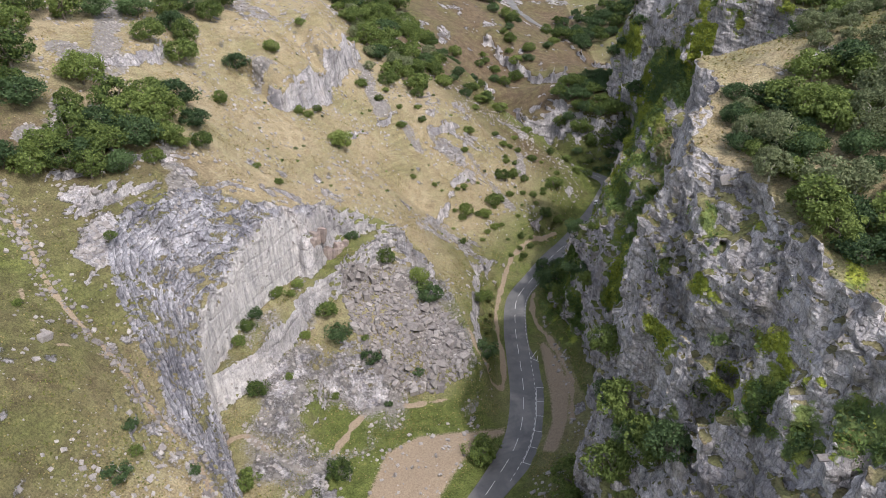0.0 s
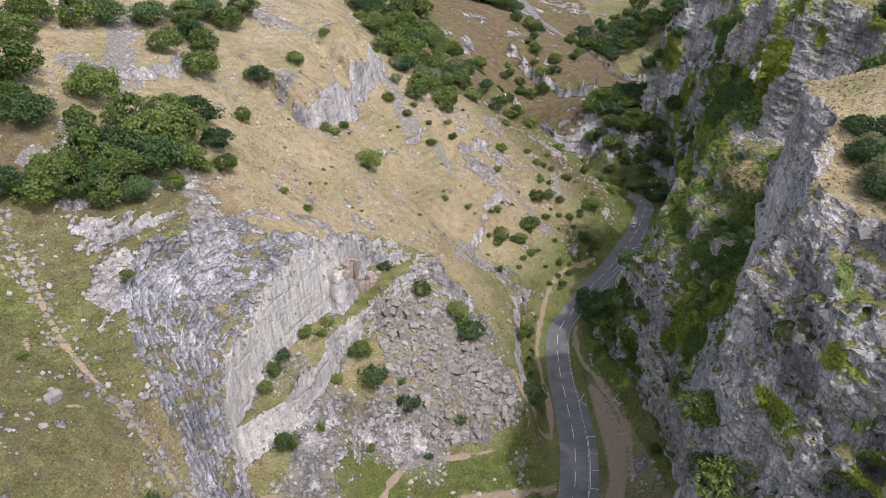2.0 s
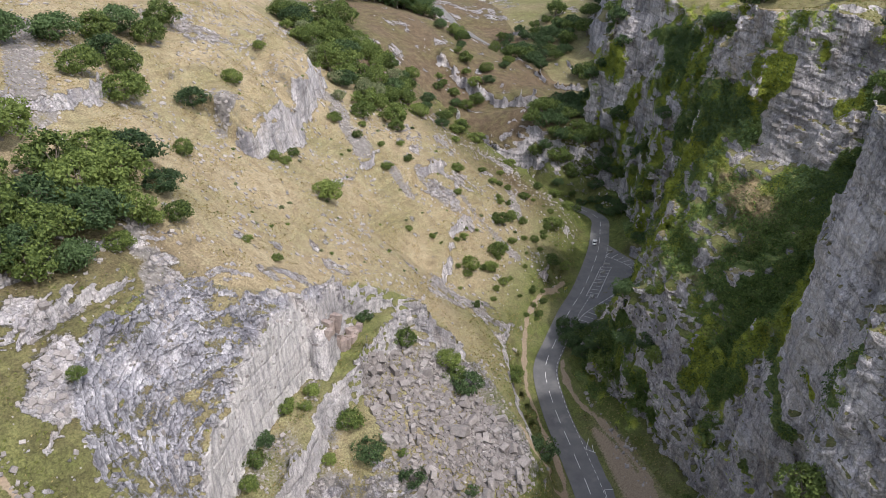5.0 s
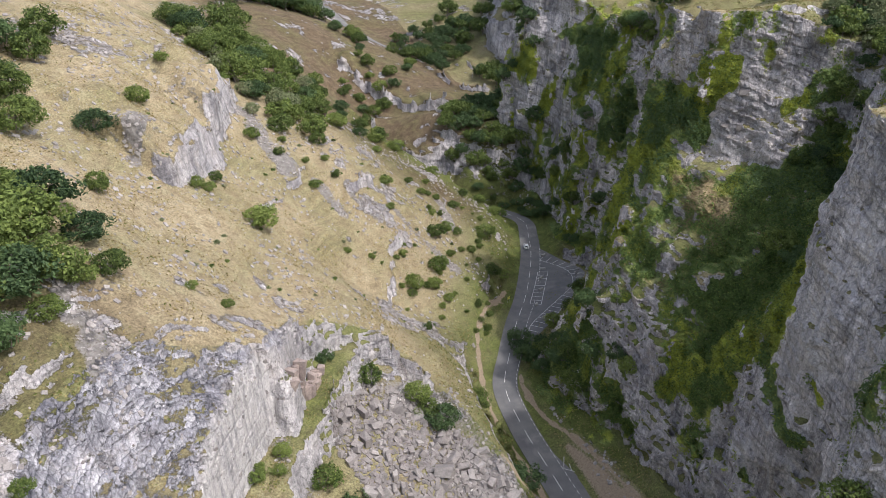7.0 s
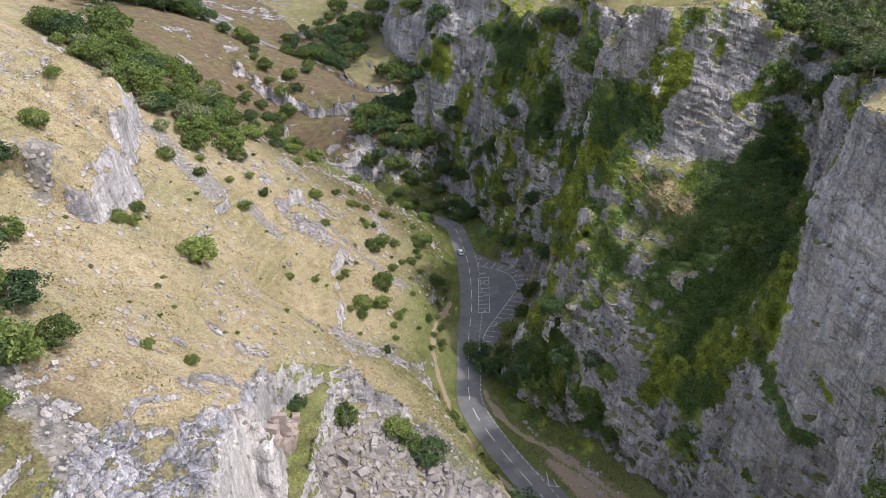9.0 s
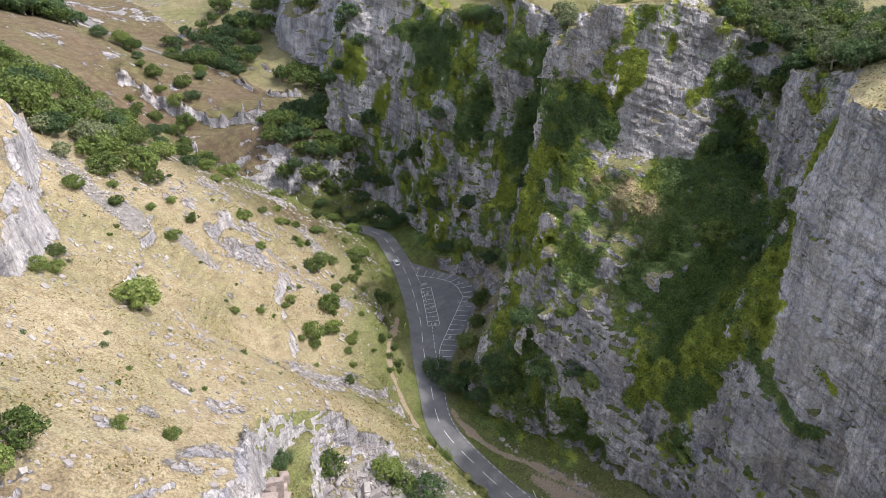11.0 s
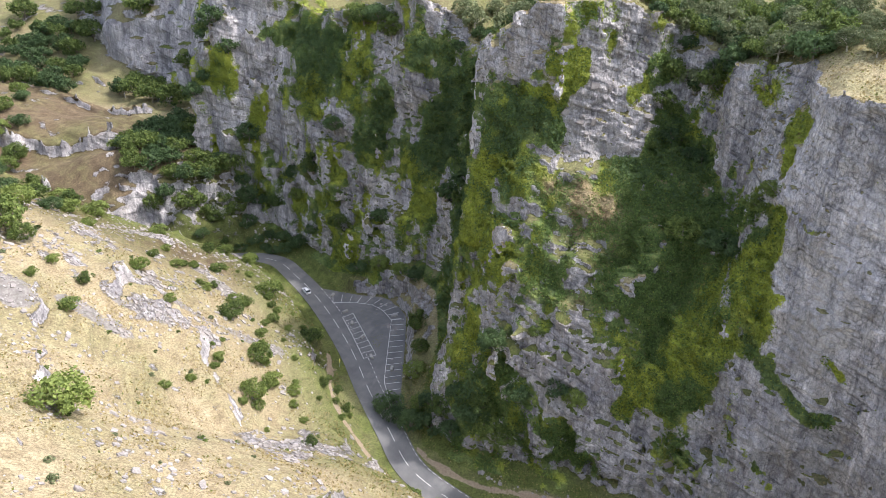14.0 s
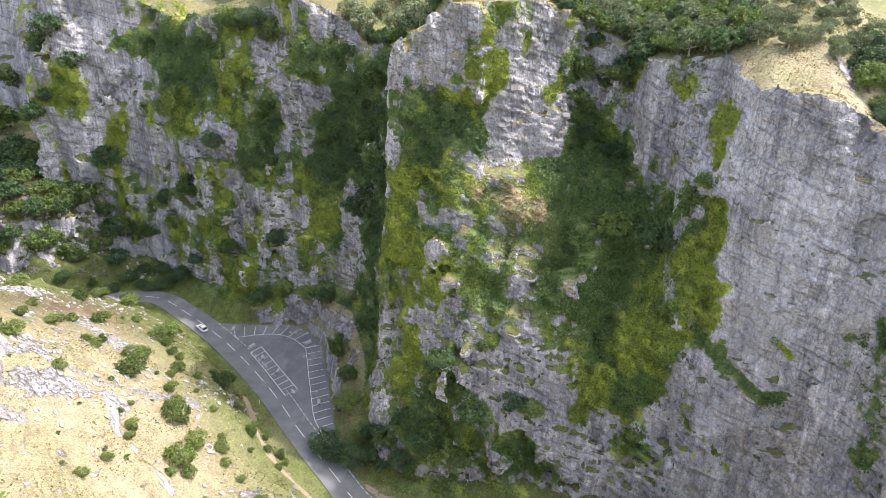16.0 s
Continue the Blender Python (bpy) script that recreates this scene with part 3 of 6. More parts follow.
# Right-hand wall: at each y, how far out (x) the rock stands at certain heights.
WALL_Z = (-5, 10, 20, 30, 40, 50, 60, 67, 80, 92)
WALL = {
    -60: (-10, 2, 14, 28, 40, 50, 56, 60, 66, 72),
    40: (12, 20, 26, 33, 40, 46, 51, 55, 61, 66),
    72: (24, 28, 32, 37, 42, 46, 50, 54, 60, 64),
    84: (24, 27, 31, 36, 40, 43.5, 45.5, 48, 55, 60),
    92: (24, 26, 28, 36.5, 41.5, 42.5, 43.5, 45, 51, 56),
    106: (27, 28, 29, 31, 33, 35.5, 38, 40.5, 46, 52),
    113: (29, 30, 30.5, 31, 32, 33, 34.5, 36, 41, 47),
    117: (31, 32, 33, 34, 35, 36, 37, 38.5, 43, 48),
    121: (36, 38, 39, 40, 41, 41.5, 43, 44, 46.5, 50),
    127: (40, 42, 43, 43.5, 44, 44, 45, 46, 48, 51),
    135: (41, 42.5, 43.5, 44.5, 45.5, 45.5, 46, 47, 48, 50),
    141: (41, 42.5, 43.5, 44.5, 46, 47, 48, 48.5, 49.5, 51),
    145.5: (41, 42.5, 43.5, 45, 46.5, 48, 49.5, 51, 53.5, 56),
    149: (41, 43, 44, 45.5, 47.5, 49.5, 53, 58, 66, 72),
    152: (40.5, 42.7, 44, 46, 48.5, 50.5, 57, 64, 72, 77),
    157: (40, 42.5, 44.2, 47, 52, 62, 72, 76, 78, 81),
    163: (39.5, 42, 43.8, 47, 57, 68, 77, 79.5, 80.5, 83),
    168: (39, 43, 45.5, 50, 58, 65, 74, 86, 89, 93),
    178: (38, 41, 42, 44, 50, 63, 73, 83, 88, 97),
    183: (37, 39.5, 41, 44, 49, 58, 69, 79, 84, 88),
    187: (36, 39, 41, 44, 48.5, 55, 64, 76, 83, 86),
    194: (35, 38.5, 41, 43.5, 48, 54.5, 62, 71, 74, 76),
    203: (34, 37, 40.5, 45, 51, 57, 61, 64, 67, 71),
    208: (34, 37.5, 42.5, 48.5, 54, 58, 61, 63.5, 67, 71),
    213: (34.5, 39, 45, 52, 56.5, 59, 61, 63, 66, 69),
    219: (39, 45, 50.5, 54.5, 58, 60, 62, 64, 67, 71),
    225: (48, 60, 65, 69, 73, 77, 81, 85, 90, 96),
    236: (70, 75, 78, 82, 85, 88, 92, 95, 100, 105),
    248: (79, 81, 84, 87, 92, 98, 102, 103, 103, 108),
    264: (79, 80, 82, 87, 92.5, 96, 98, 99, 100, 105),
    280: (80, 81, 83, 86, 89, 91, 92.5, 93.5, 99, 105),
    291: (83, 84.5, 86, 87, 89.5, 92, 94, 95, 100, 106),
    300: (84, 87, 89, 91, 94, 96, 97, 98, 102, 108),
    311: (84, 88, 90, 92, 96.5, 98, 99, 100, 103, 108),
    330: (82, 86, 89, 91, 92, 93, 94, 94.5, 94, 98),
    340: (82, 85, 86, 86, 86, 85.5, 86, 87, 88.5, 92),
    346: (80, 81, 81, 81, 81, 81, 82.5, 84.5, 88, 93),
    354: (90, 98, 102, 106, 110, 114, 116, 118, 122, 130),
    420: (110, 112, 114, 116, 118, 121, 124, 126, 130, 136),
    440: (108, 110, 112, 114, 116, 118, 119, 120, 121, 128),
    520: (110, 114, 118, 122, 126, 130, 134, 138, 146, 154),
}


def plateau(x, y):
    """Height of the land above the right-hand cliffs."""
    h = np.interp(y, [-60, 60, 80, 95, 105, 113, 121, 132, 142, 147, 153, 166, 180, 192, 206, 216, 226, 240, 262, 285, 305, 322, 345, 380, 460],
                  [64, 67, 70, 76, 79, 80.5, 84, 90.5, 90, 87.5, 84.5, 80, 87, 96.5, 97.5, 91, 80, 76, 88, 84, 80, 92, 96, 92, 96])
    rise = np.interp(y, [60, 100, 140, 160, 200, 260, 400], [0.16, 0.2, 0.27, 0.24, 0.18, 0.22, 0.1])
    return h + rise * np.clip(x - 56, 0, 120) + 1.5 * layered(x / 21, y / 21, 0.1, 3, 6)


def far_hills(x, y):
    r = np.hypot(x - 30, y - 180)
    return 96 + 26 * step(r, 350, 900) + 10 * layered(x / 160, y / 160, 0.4, 3, 9)


def axis(start, stop, fine, low, high, growth):
    out = [start]
    while out[-1] < stop:
        out.append(out[-1] + fine)
    s = fine
    while out[-1] < high:
        s *= growth
        out.append(out[-1] + s)
    s = fine
    while out[0] > low:
        s *= growth
        out.insert(0, out[0] - s)
    return np.array(out)


VOXEL = 1.0
GX = axis(-100, 112, VOXEL, -1500, 1500, 1.12)
GY = axis(66, 372, VOXEL, -700, 2200, 1.05)
GZ = np.arange(-20, 136, VOXEL)


def density():
    """Signed field on the grid: below 0 inside the ground. Also how rocky it is there."""
    X2, Y2 = np.meshgrid(GX, GY, indexing="ij")
    far = step(np.hypot(X2 - 30, Y2 - 180), 330, 520)
    g = ground(X2, Y2) * (1 - far) + far_hills(X2, Y2) * far
    calm = g.copy()
    for _ in range(8):
        calm[1:-1] = (calm[:-2] + calm[1:-1] + calm[2:]) / 3
    distant = step(Y2, 440, 480)
    g = g * (1 - distant) + calm * distant
    top = plateau(X2, Y2) * (1 - far) + far_hills(X2, Y2) * far
    Yw, Zw = np.meshgrid(GY, GZ, indexing="ij")
    shift = 2.0 * soft_noise(Yw / 9, Zw / 14, 0.2, 21)
    wall = table(list(WALL), list(WALL.values()), Yw + shift, Zw, WALL_Z)
    gx, gy = np.gradient(g, GX, GY)
    cg = 1 / np.sqrt(1 + np.minimum(gx * gx + gy * gy, 6))
    dl = (GZ[None, None, :] - g[:, :, None]) * cg[:, :, None]
    dw = (wall[None] - GX[:, None, None]) * 0.92
    dt = GZ[None, None, :] - top[:, :, None]
    d = np.minimum(dl, np.maximum(dw, dt)).astype(np.float32)
    steep_left = step(np.hypot(gx, gy), 1.05, 1.5)
    near = np.abs(d) < 4.5
    ix, iy, iz = np.nonzero(near)
    x, y, z = GX[ix], GY[iy], GZ[iz]
    wallish = (dw[ix, iy, iz] > dt[ix, iy, iz] - 0.5) & (d[ix, iy, iz] < dl[ix, iy, iz] - 0.3)
    rock = np.maximum(np.where(wallish, 1.0, 0.0), steep_left[ix, iy])
    cell = np.maximum(np.gradient(GX)[ix], np.gradient(GY)[iy])
    r = rock > 0
    jag = np.zeros(len(x), np.float32)
    xr, yr, zr, cr = x[r], y[r], z[r], cell[r]
    zt = zr - 0.34 * yr + 0.10 * xr
    coarse, mid, small = 1 - step(cr, 6, 12), 1 - step(cr, 2.5, 5), 1 - step(cr, 1.3, 2.2)
    beds = np.abs((zt / 2.6 + 0.5 * soft_noise(xr / 8, yr / 8, zr / 8, 36)) % 1 - 0.5) * 2
    ribs = soft_noise(xr / 5, yr / 5, zr / 26, 37)
    calm = np.where(xr < 12, 0.4, 1.0 - 0.4 * step(yr, 117, 121) * step(148 - yr, 0, 3) - 0.45 * step(yr, 183, 187) * step(199 - yr, 0, 4) * step(zr, 64, 68))
    jag[r] = calm * (2.4 * layered(xr / 9, yr / 9, zr / 15, 3, 31) + 1.6 * ribs) * coarse + (calm * 1.6 * blocks(xr / 4.8, yr / 4.8, zt / 6, 1)) * mid \
        + calm * (0.7 * blocks(xr / 2.2, yr / 2.2, zt / 1.8, 2) + 0.6 * (beds - 0.5)) * small
    d[ix, iy, iz] += jag * rock
    rough = (~r) & (cell < 1.3)
    xs, ys, zs = x[rough], y[rough], z[rough]
    knobs = step(layered(xs / 11, ys / 11, zs / 11, 2, 81) + 0.8 * soft_noise(xs / 45, ys / 26, 0.4, 71), 0.35, 0.9) * step(-xs, -16, 10)
    d[ix[rough], iy[rough], iz[rough]] += (knobs * (0.5 * blocks(xs / 2.0, ys / 2.0, zs / 1.6, 5) - 0.25)).astype(np.float32) + 0.12 * soft_noise(xs / 1.9, ys / 1.9, zs / 1.9, 82)
    return d, g, top


def surface(d):
    """Naive surface nets: one vertex in each cell that the surface crosses, one quad across each crossed edge."""
    s = d < 0
    nx, ny, nz = d.shape
    corners = [(a, b, c) for a in (0, 1) for b in (0, 1) for c in (0, 1)]
    cut = lambda arr, a, b, c: arr[a:nx - 1 + a, b:ny - 1 + b, c:nz - 1 + c]
    count = sum(cut(s, *c).astype(np.int8) for c in corners)
    active = (count > 0) & (count < 8)
    cx, cy, cz = np.nonzero(active)
    index = np.full(active.shape, -1, np.int64)
    index[cx, cy, cz] = np.arange(len(cx))
    vals = {c: d[cx + c[0], cy + c[1], cz + c[2]] for c in corners}
    total = np.zeros((len(cx), 3))
    hits = np.zeros(len(cx))
    for a in corners:
        for ax in range(3):
            if a[ax]:
                continue
            b = list(a)
            b[ax] = 1
            va, vb = vals[a], vals[tuple(b)]
            m = (va < 0) != (vb < 0)
            u = np.where(m, va / np.where(va == vb, 1, va - vb), 0)
            for k in range(3):
                total[:, k] += m * ((a[k] if k != ax else 0) + (u if k == ax else 0))
            hits += m
    local = total / hits[:, None]
    verts = np.empty_like(local)
    for k, (grid, c) in enumerate(((GX, cx), (GY, cy), (GZ, cz))):
        verts[:, k] = grid[c] + local[:, k] * (grid[c + 1] - grid[c])
    quads = []
    for ax in range(3):
        u, v = [(1, 2), (2, 0), (0, 1)][ax]
        a = [slice(1, n - 1) for n in d.shape]
        b = list(a)
        a[ax], b[ax] = slice(0, d.shape[ax] - 1), slice(1, d.shape[ax])
        sa, sb = s[tuple(a)], s[tuple(b)]
        for flip, m in ((False, sa & ~sb), (True, ~sa & sb)):
            e = np.array(np.nonzero(m))
            off = np.ones((3, 1), int)
            off[ax] = 0
            e = e + off
            ring = []
            for du, dv in ((-1, -1), (0, -1), (0, 0), (-1, 0)):
                q = e.copy()
                q[u] += du
                q[v] += dv
                ring.append(index[q[0], q[1], q[2]])
            if flip:
                ring.reverse()
            quads.append(np.stack(ring, 1))
    return verts, np.concatenate(quads)

# ---- ground and cliffs: one surface, split where the rock wall rises ----
field, GROUND_H, TOP_H = density()
VERTS, QUADS = surface(field)


def refine(v, q, picked):
    """Split the picked quads in four. Also gives, for each vertex, whether it lies inside the picked area."""
    p = q[picked]
    n = len(v)
    ends = np.stack([p, np.roll(p, -1, 1)], 2).reshape(-1, 2)
    key = np.sort(ends, 1)
    key = key[:, 0] * n + key[:, 1]
    unique, back, uses = np.unique(key, return_inverse=True, return_counts=True)
    a, b = unique // n, unique % n
    mids = n + back.reshape(-1, 4)
    hubs = n + len(unique) + np.arange(len(p))
    fine = np.concatenate([np.stack([p[:, k], mids[:, k], hubs, mids[:, k - 1]], 1) for k in range(4)])
    out = np.concatenate([v, (v[a] + v[b]) / 2, v[p].mean(1)])
    free = np.zeros(len(out), bool)
    free[p.ravel()] = True
    free[n:] = True
    edge = uses == 1
    free[a[edge]] = free[b[edge]] = False
    free[n:n + len(unique)][edge] = False
    return out, np.concatenate([q[~picked], fine]), free


def roughen():
    """Finer joints, beds and lapping slabs on the rock that the camera passes nearest."""
    global VERTS, QUADS
    c = VERTS[QUADS].mean(1)
    x, y, z = c.T
    wall = table(list(WALL), list(WALL.values()), y, z, WALL_Z)
    right = (x > wall - 4) & (x < 110) & (y > 68) & (y < 300) & (z > 2) & (z < 102)
    quarry = inside(x, y, [(-97, 148), (-88, 134), (-62, 104), (-42, 106), (-22, 150), (-12, 200), (-30, 206), (-60, 190), (-78, 174)])
    VERTS, QUADS, free = refine(VERTS, QUADS, right | quarry)
    nrm = normals(VERTS, QUADS)
    x, y, z = VERTS[free].T
    nx, ny, nz = nrm[free].T
    steep = step(0.86 - nz, 0.0, 0.3)
    tilt = z - 0.34 * y + 0.10 * x
    tilt = tilt + 0.5 * soft_noise(x / 6, y / 6, z / 6, 120)
    bed = np.floor(tilt / 0.9)
    level = LATTICE[(bed.astype(np.int64) * 7 + np.floor(x / 3.1 + y / 3.1 + 0.37 * bed).astype(np.int64) * 131) & 4095]
    joint = blocks(x / 1.5, y / 1.5, tilt / 1.0, 7)
    face = 1 - 0.25 * step(y, 117, 121) * step(148 - y, 0, 3)
    push = face * (0.20 * level + 0.24 * joint + 0.08 * soft_noise(x / 0.9, y / 0.9, z / 0.9, 121))
    d, along, side = polyline(x, y, RIM)
    pit = (x < -34) & (y > 100) & (y < 202)
    lap = d + 0.8 * soft_noise(x / 5, y / 5, z / 5, 122)
    slabs = blocks(lap / 1.15, along * 1.1, z / 4.0, 8)
    saw = lap / 1.6 - np.floor(lap / 1.6)
    d_lip, a_lip, s_lip = polyline(x, y, EDGE)
    laid = np.where(d_lip * s_lip > 0.5, 1.0, 0.2)
    push = np.where(pit, laid * (0.30 * slabs + 0.5 * (saw - 0.5)) + 0.06 * joint, push)
    VERTS[free] += (nrm[free] * (push * steep)[:, None])


def normals(v, q):
    a = np.cross(v[q[:, 2]] - v[q[:, 0]], v[q[:, 3]] - v[q[:, 1]])
    out = np.zeros_like(v)
    for k in range(4):
        for c in range(3):
            out[:, c] += np.bincount(q[:, k], a[:, c], len(v))
    return out / np.maximum(np.linalg.norm(out, axis=1, keepdims=True), 1e-9)


roughen()
NORMALS = normals(VERTS, QUADS)
VX, VY, VZ = VERTS.T
NZ = NORMALS[:, 2]
WALL_HERE = table(list(WALL), list(WALL.values()), VY, VZ, WALL_Z)
ROAD_D, ROAD_ALONG, ROAD_SIDE = polyline(VX, VY, ROAD)
ROAD_D = np.where(VY > 345, ROAD_D + 4 * (VY - 345), ROAD_D)
RIGHT = (ROAD_SIDE < 0) & (VX > WALL_HERE - 3.5) & (VY < 420)

PATHS = [
    (0.55, [(44, 253), (39, 248.5), (30.5, 240.5), (24.3, 231), (19, 214), (16.6, 201), (16.5, 189), (17, 178), (16.2, 167), (14.5, 164), (9.7, 167.6), (6.6, 174)]),
    (0.5, [(30.8, 214), (29.3, 207), (29.6, 195), (32, 186), (34, 175), (35, 165), (34.5, 157), (33, 148)]),
    (0.2, [(-100, 145), (-91, 136), (-86, 131), (-81, 127), (-76, 124), (-69, 120), (-64, 116), (-57, 112), (-50, 108), (-44, 100)]),
    (-0.1, [(-100, 140), (-91, 131), (-86, 123), (-78, 114), (-74, 116), (-69, 119)]),
    (-0.2, [(-4, 246), (8, 244), (16, 243), (24, 243), (33, 244), (41, 248)]),
    (-0.2, [(4, 222), (3, 212), (2, 203), (6, 195)]),
    (0.5, [(-53, 133), (-49, 134), (-42, 130), (-34, 127), (-28, 135), (-23, 148), (-15, 153), (0, 156)]),
    (-0.35, [(-60, 192), (-40, 198), (-26, 206), (-12, 222)]),
]
SCREE = [
    (4.0, [(-114, 245), (-106, 226), (-101, 212), (-97, 203), (-100, 196), (-108, 199)]),
    (3.0, [(-100, 180), (-98, 170), (-101, 162)]),
    (2.2, [(-62, 243), (-64, 236)]),
    (3.5, [(-35, 289), (-30, 280), (-24, 266)]),
    (2.0, [(-16, 266), (-10, 259)]),
    (1.6, [(10, 268), (18, 261), (26, 254)]),
    (1.8, [(32, 288), (32, 274)]),
    (1.5, [(-5, 267), (2, 262)]),
    (2.5, [(-66, 160), (-70, 170), (-72, 178)]),
    (3.0, [(-44, 139), (-38, 146), (-31, 155), (-25, 163)]),
]


def band(pts, width):
    d, along, side = polyline(VX, VY, spline(pts, 5))
    return step(width + 0.7 - d + 0.5 * soft_noise(VX / 2.5, VY / 2.5, 0.1, 40), 0, 1.1)


n1 = layered(VX / 14, VY / 14, VZ / 14, 4, 50)
n2 = layered(VX / 5, VY / 5, VZ / 5, 3, 60)
rock = step(0.80 - NZ + 0.10 * n1 + 0.05 * n2, 0.0, 0.22)
left = ~RIGHT
outcrop = 1.15 * step(0.8 * n1 + 1.2 * n2 + 0.9 * soft_noise(VX / 40, VY / 22, 0.4, 71), 0.55, 1.0) * step(VX, -140, -60)
rock = np.where(left, np.maximum(step(0.64 - NZ + 0.08 * n1 + 0.05 * n2, 0, 0.16), 0.52 * outcrop), rock)
rock = np.where(left & (ROAD_D < 12), 0.3 * rock, rock)
pit = inside(VX, VY, list(map(tuple, RIM[:, :2])) + [(8, 152), (-10, 145), (-26, 132), (-40, 112)])
rock = np.where(pit & (VX < 4), np.maximum(rock, np.where(NZ > 0.7, 0.15, 0.6) + 0.6 * n1), rock)
crown = inside(VX, VY, [(-92, 150), (-86, 138), (-74, 134), (-60, 172), (-46, 180), (-40, 190), (-46, 196), (-58, 188), (-74, 172)]) & ~pit
rock = np.where(crown, np.maximum(rock, 0.12 + 0.6 * n1 + 0.8 * n2), rock)
d_lip, a_lip, s_lip = polyline(VX, VY, EDGE)
lip = d_lip * s_lip
in_line = pit & (a_lip > 0.01) & (a_lip < len(EDGE) - 1.01)
slate = np.where(pit, step(lip, 0.8, 2.0) * step(0.93 - NZ, 0, 0.1), 0) * step(-VX, 36, 42)
d_bench, a_bench, s_bench = polyline(VX, VY, BENCH)
shelf_zone = pit & (lip < -1.0) & (d_bench * s_bench > -1.5)
pale = np.where(in_line, step(1.6 - np.abs(lip + 0.2), 0, 0.8), 0) + np.where(shelf_zone, 0.7 * step(152 - VY, 0, 8) + 0.3, 0)
rock = np.where(shelf_zone & (NZ > 0.55), 0.5 * step(154 - VY, 0, 10) + 0.12 + 0.7 * n1, rock)
rock = np.where(pit & ~shelf_zone & (lip < -1.0) & (NZ > 0.6), np.minimum(rock, 0.3 + 0.4 * n1), rock)
rock = np.where(slate > 0.3, np.maximum(rock, 0.62 + 0.3 * n1), rock)
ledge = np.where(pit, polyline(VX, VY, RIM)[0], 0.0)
d_crag, a_crag, s_crag = polyline(VX, VY, SCARPS[0][0])
about = inside(VX, VY, [(-85, 225), (-60, 215), (-18, 275), (-22, 304), (-45, 306), (-85, 250)])
rock = np.where(about & (d_crag > 3.2), 0.35 * rock, rock)
pale = pale + np.where(about & (d_crag <= 3.2), 0.1, 0)
low_left = step(-VX, 40, 60) * step(150 - VY, 0, 20)
green = 0.12 + 0.75 * step(-ROAD_D, -34, -6) + 0.22 * low_left + np.where(RIGHT, 0.45 - 0.4 * step(VZ, 70, 80) * step(80 - VX, 0, 14), 0) + 0.22 * step(-VX, 62, 80) * step(190 - VY, 0, 20)
green = green + np.where(left, 0.2 * step(VY, 285, 310) * step(VX, -10, 30) * step(345 - VY, 0, 30), 0) + np.where(pit, 0.25 + 0.25 * shelf_zone, 0)
green = green + 0.9 * step(-VX, -16, 0) * step(158 - VY, 0, 10) * step(VX, -45, -25) + 0.35 * step(VY, 350, 390) * step(VX, 84, 104)
# Cover on the rock: place, reach, strength. Leafy scrub, bright moss, withered grass, and bare faces.
SCRUB_AT = [(66, 203, 74, 6, 1.1), (64, 209, 74, 6, 1.0), (68, 200, 76, 4, 0.8), (85, 178, 72, 6, 1.0), (88, 182, 84, 6, 1.0), (76, 173, 62, 9, 1.3), (70, 165, 58, 8, 1.3), (75, 179, 62, 6, 1.0),
            (67, 170, 53, 8, 1.2), (60, 150, 62, 5, 1.0), (58, 208, 57, 7, 1.0), (58, 178, 47, 7, 1.0), (60, 166, 43, 7, 1.0), (52, 190, 47, 7, 1.0), (61, 182, 52, 5, 0.6)]
SCRUB_AT += [(47, 162, 26, 5, 0.8), (44, 159, 15, 4, 0.7), (40, 200, 22, 6, 0.9), (36, 203, 9, 7, 1.0), (40, 179, 10, 6, 0.9),
             (72, 201, 92, 4, 0.8), (54, 168, 35, 5, 0.6), (42, 186, 22, 3, 0.6), (44, 79, 50, 4, 0.8), (46, 62, 60, 5, 0.8), (42, 88, 42, 4, 0.8)]
SCRUB_AT += [(105, 320, 81, 9, 1.1), (103, 302, 81, 9, 1.2), (100, 293, 74, 8, 1.1), (95, 272, 58, 6, 1.0), (98, 270, 65, 6, 1.0), (94, 276, 55, 6, 0.9), (106, 253, 81, 9, 1.2), (67, 221, 81, 6, 1.0),
             (102, 251, 60, 9, 1.1), (97, 251, 49, 8, 1.0), (80, 226, 38, 11, 1.1), (84, 227, 58, 11, 1.1), (92, 228, 78, 11, 1.1), (70, 231, 20, 10, 1.0), (100, 240, 70, 10, 1.0)]
SCRUB_AT += [(47, 156, 37, 5, 1.0), (50, 156, 46, 3.5, 0.9), (45, 160, 28, 4, 0.8), (40, 111, 60, 4.5, 1.2), (39, 118, 52, 5, 1.2), (40, 119, 42, 5, 1.1), (38, 119, 30, 5, 1.0), (48, 73, 50, 4, 0.9), (51, 69, 59, 4, 0.9), (44, 92, 55, 3.5, 0.8), (38, 97, 38, 4, 0.9), (42, 101, 73, 4, 0.8)]
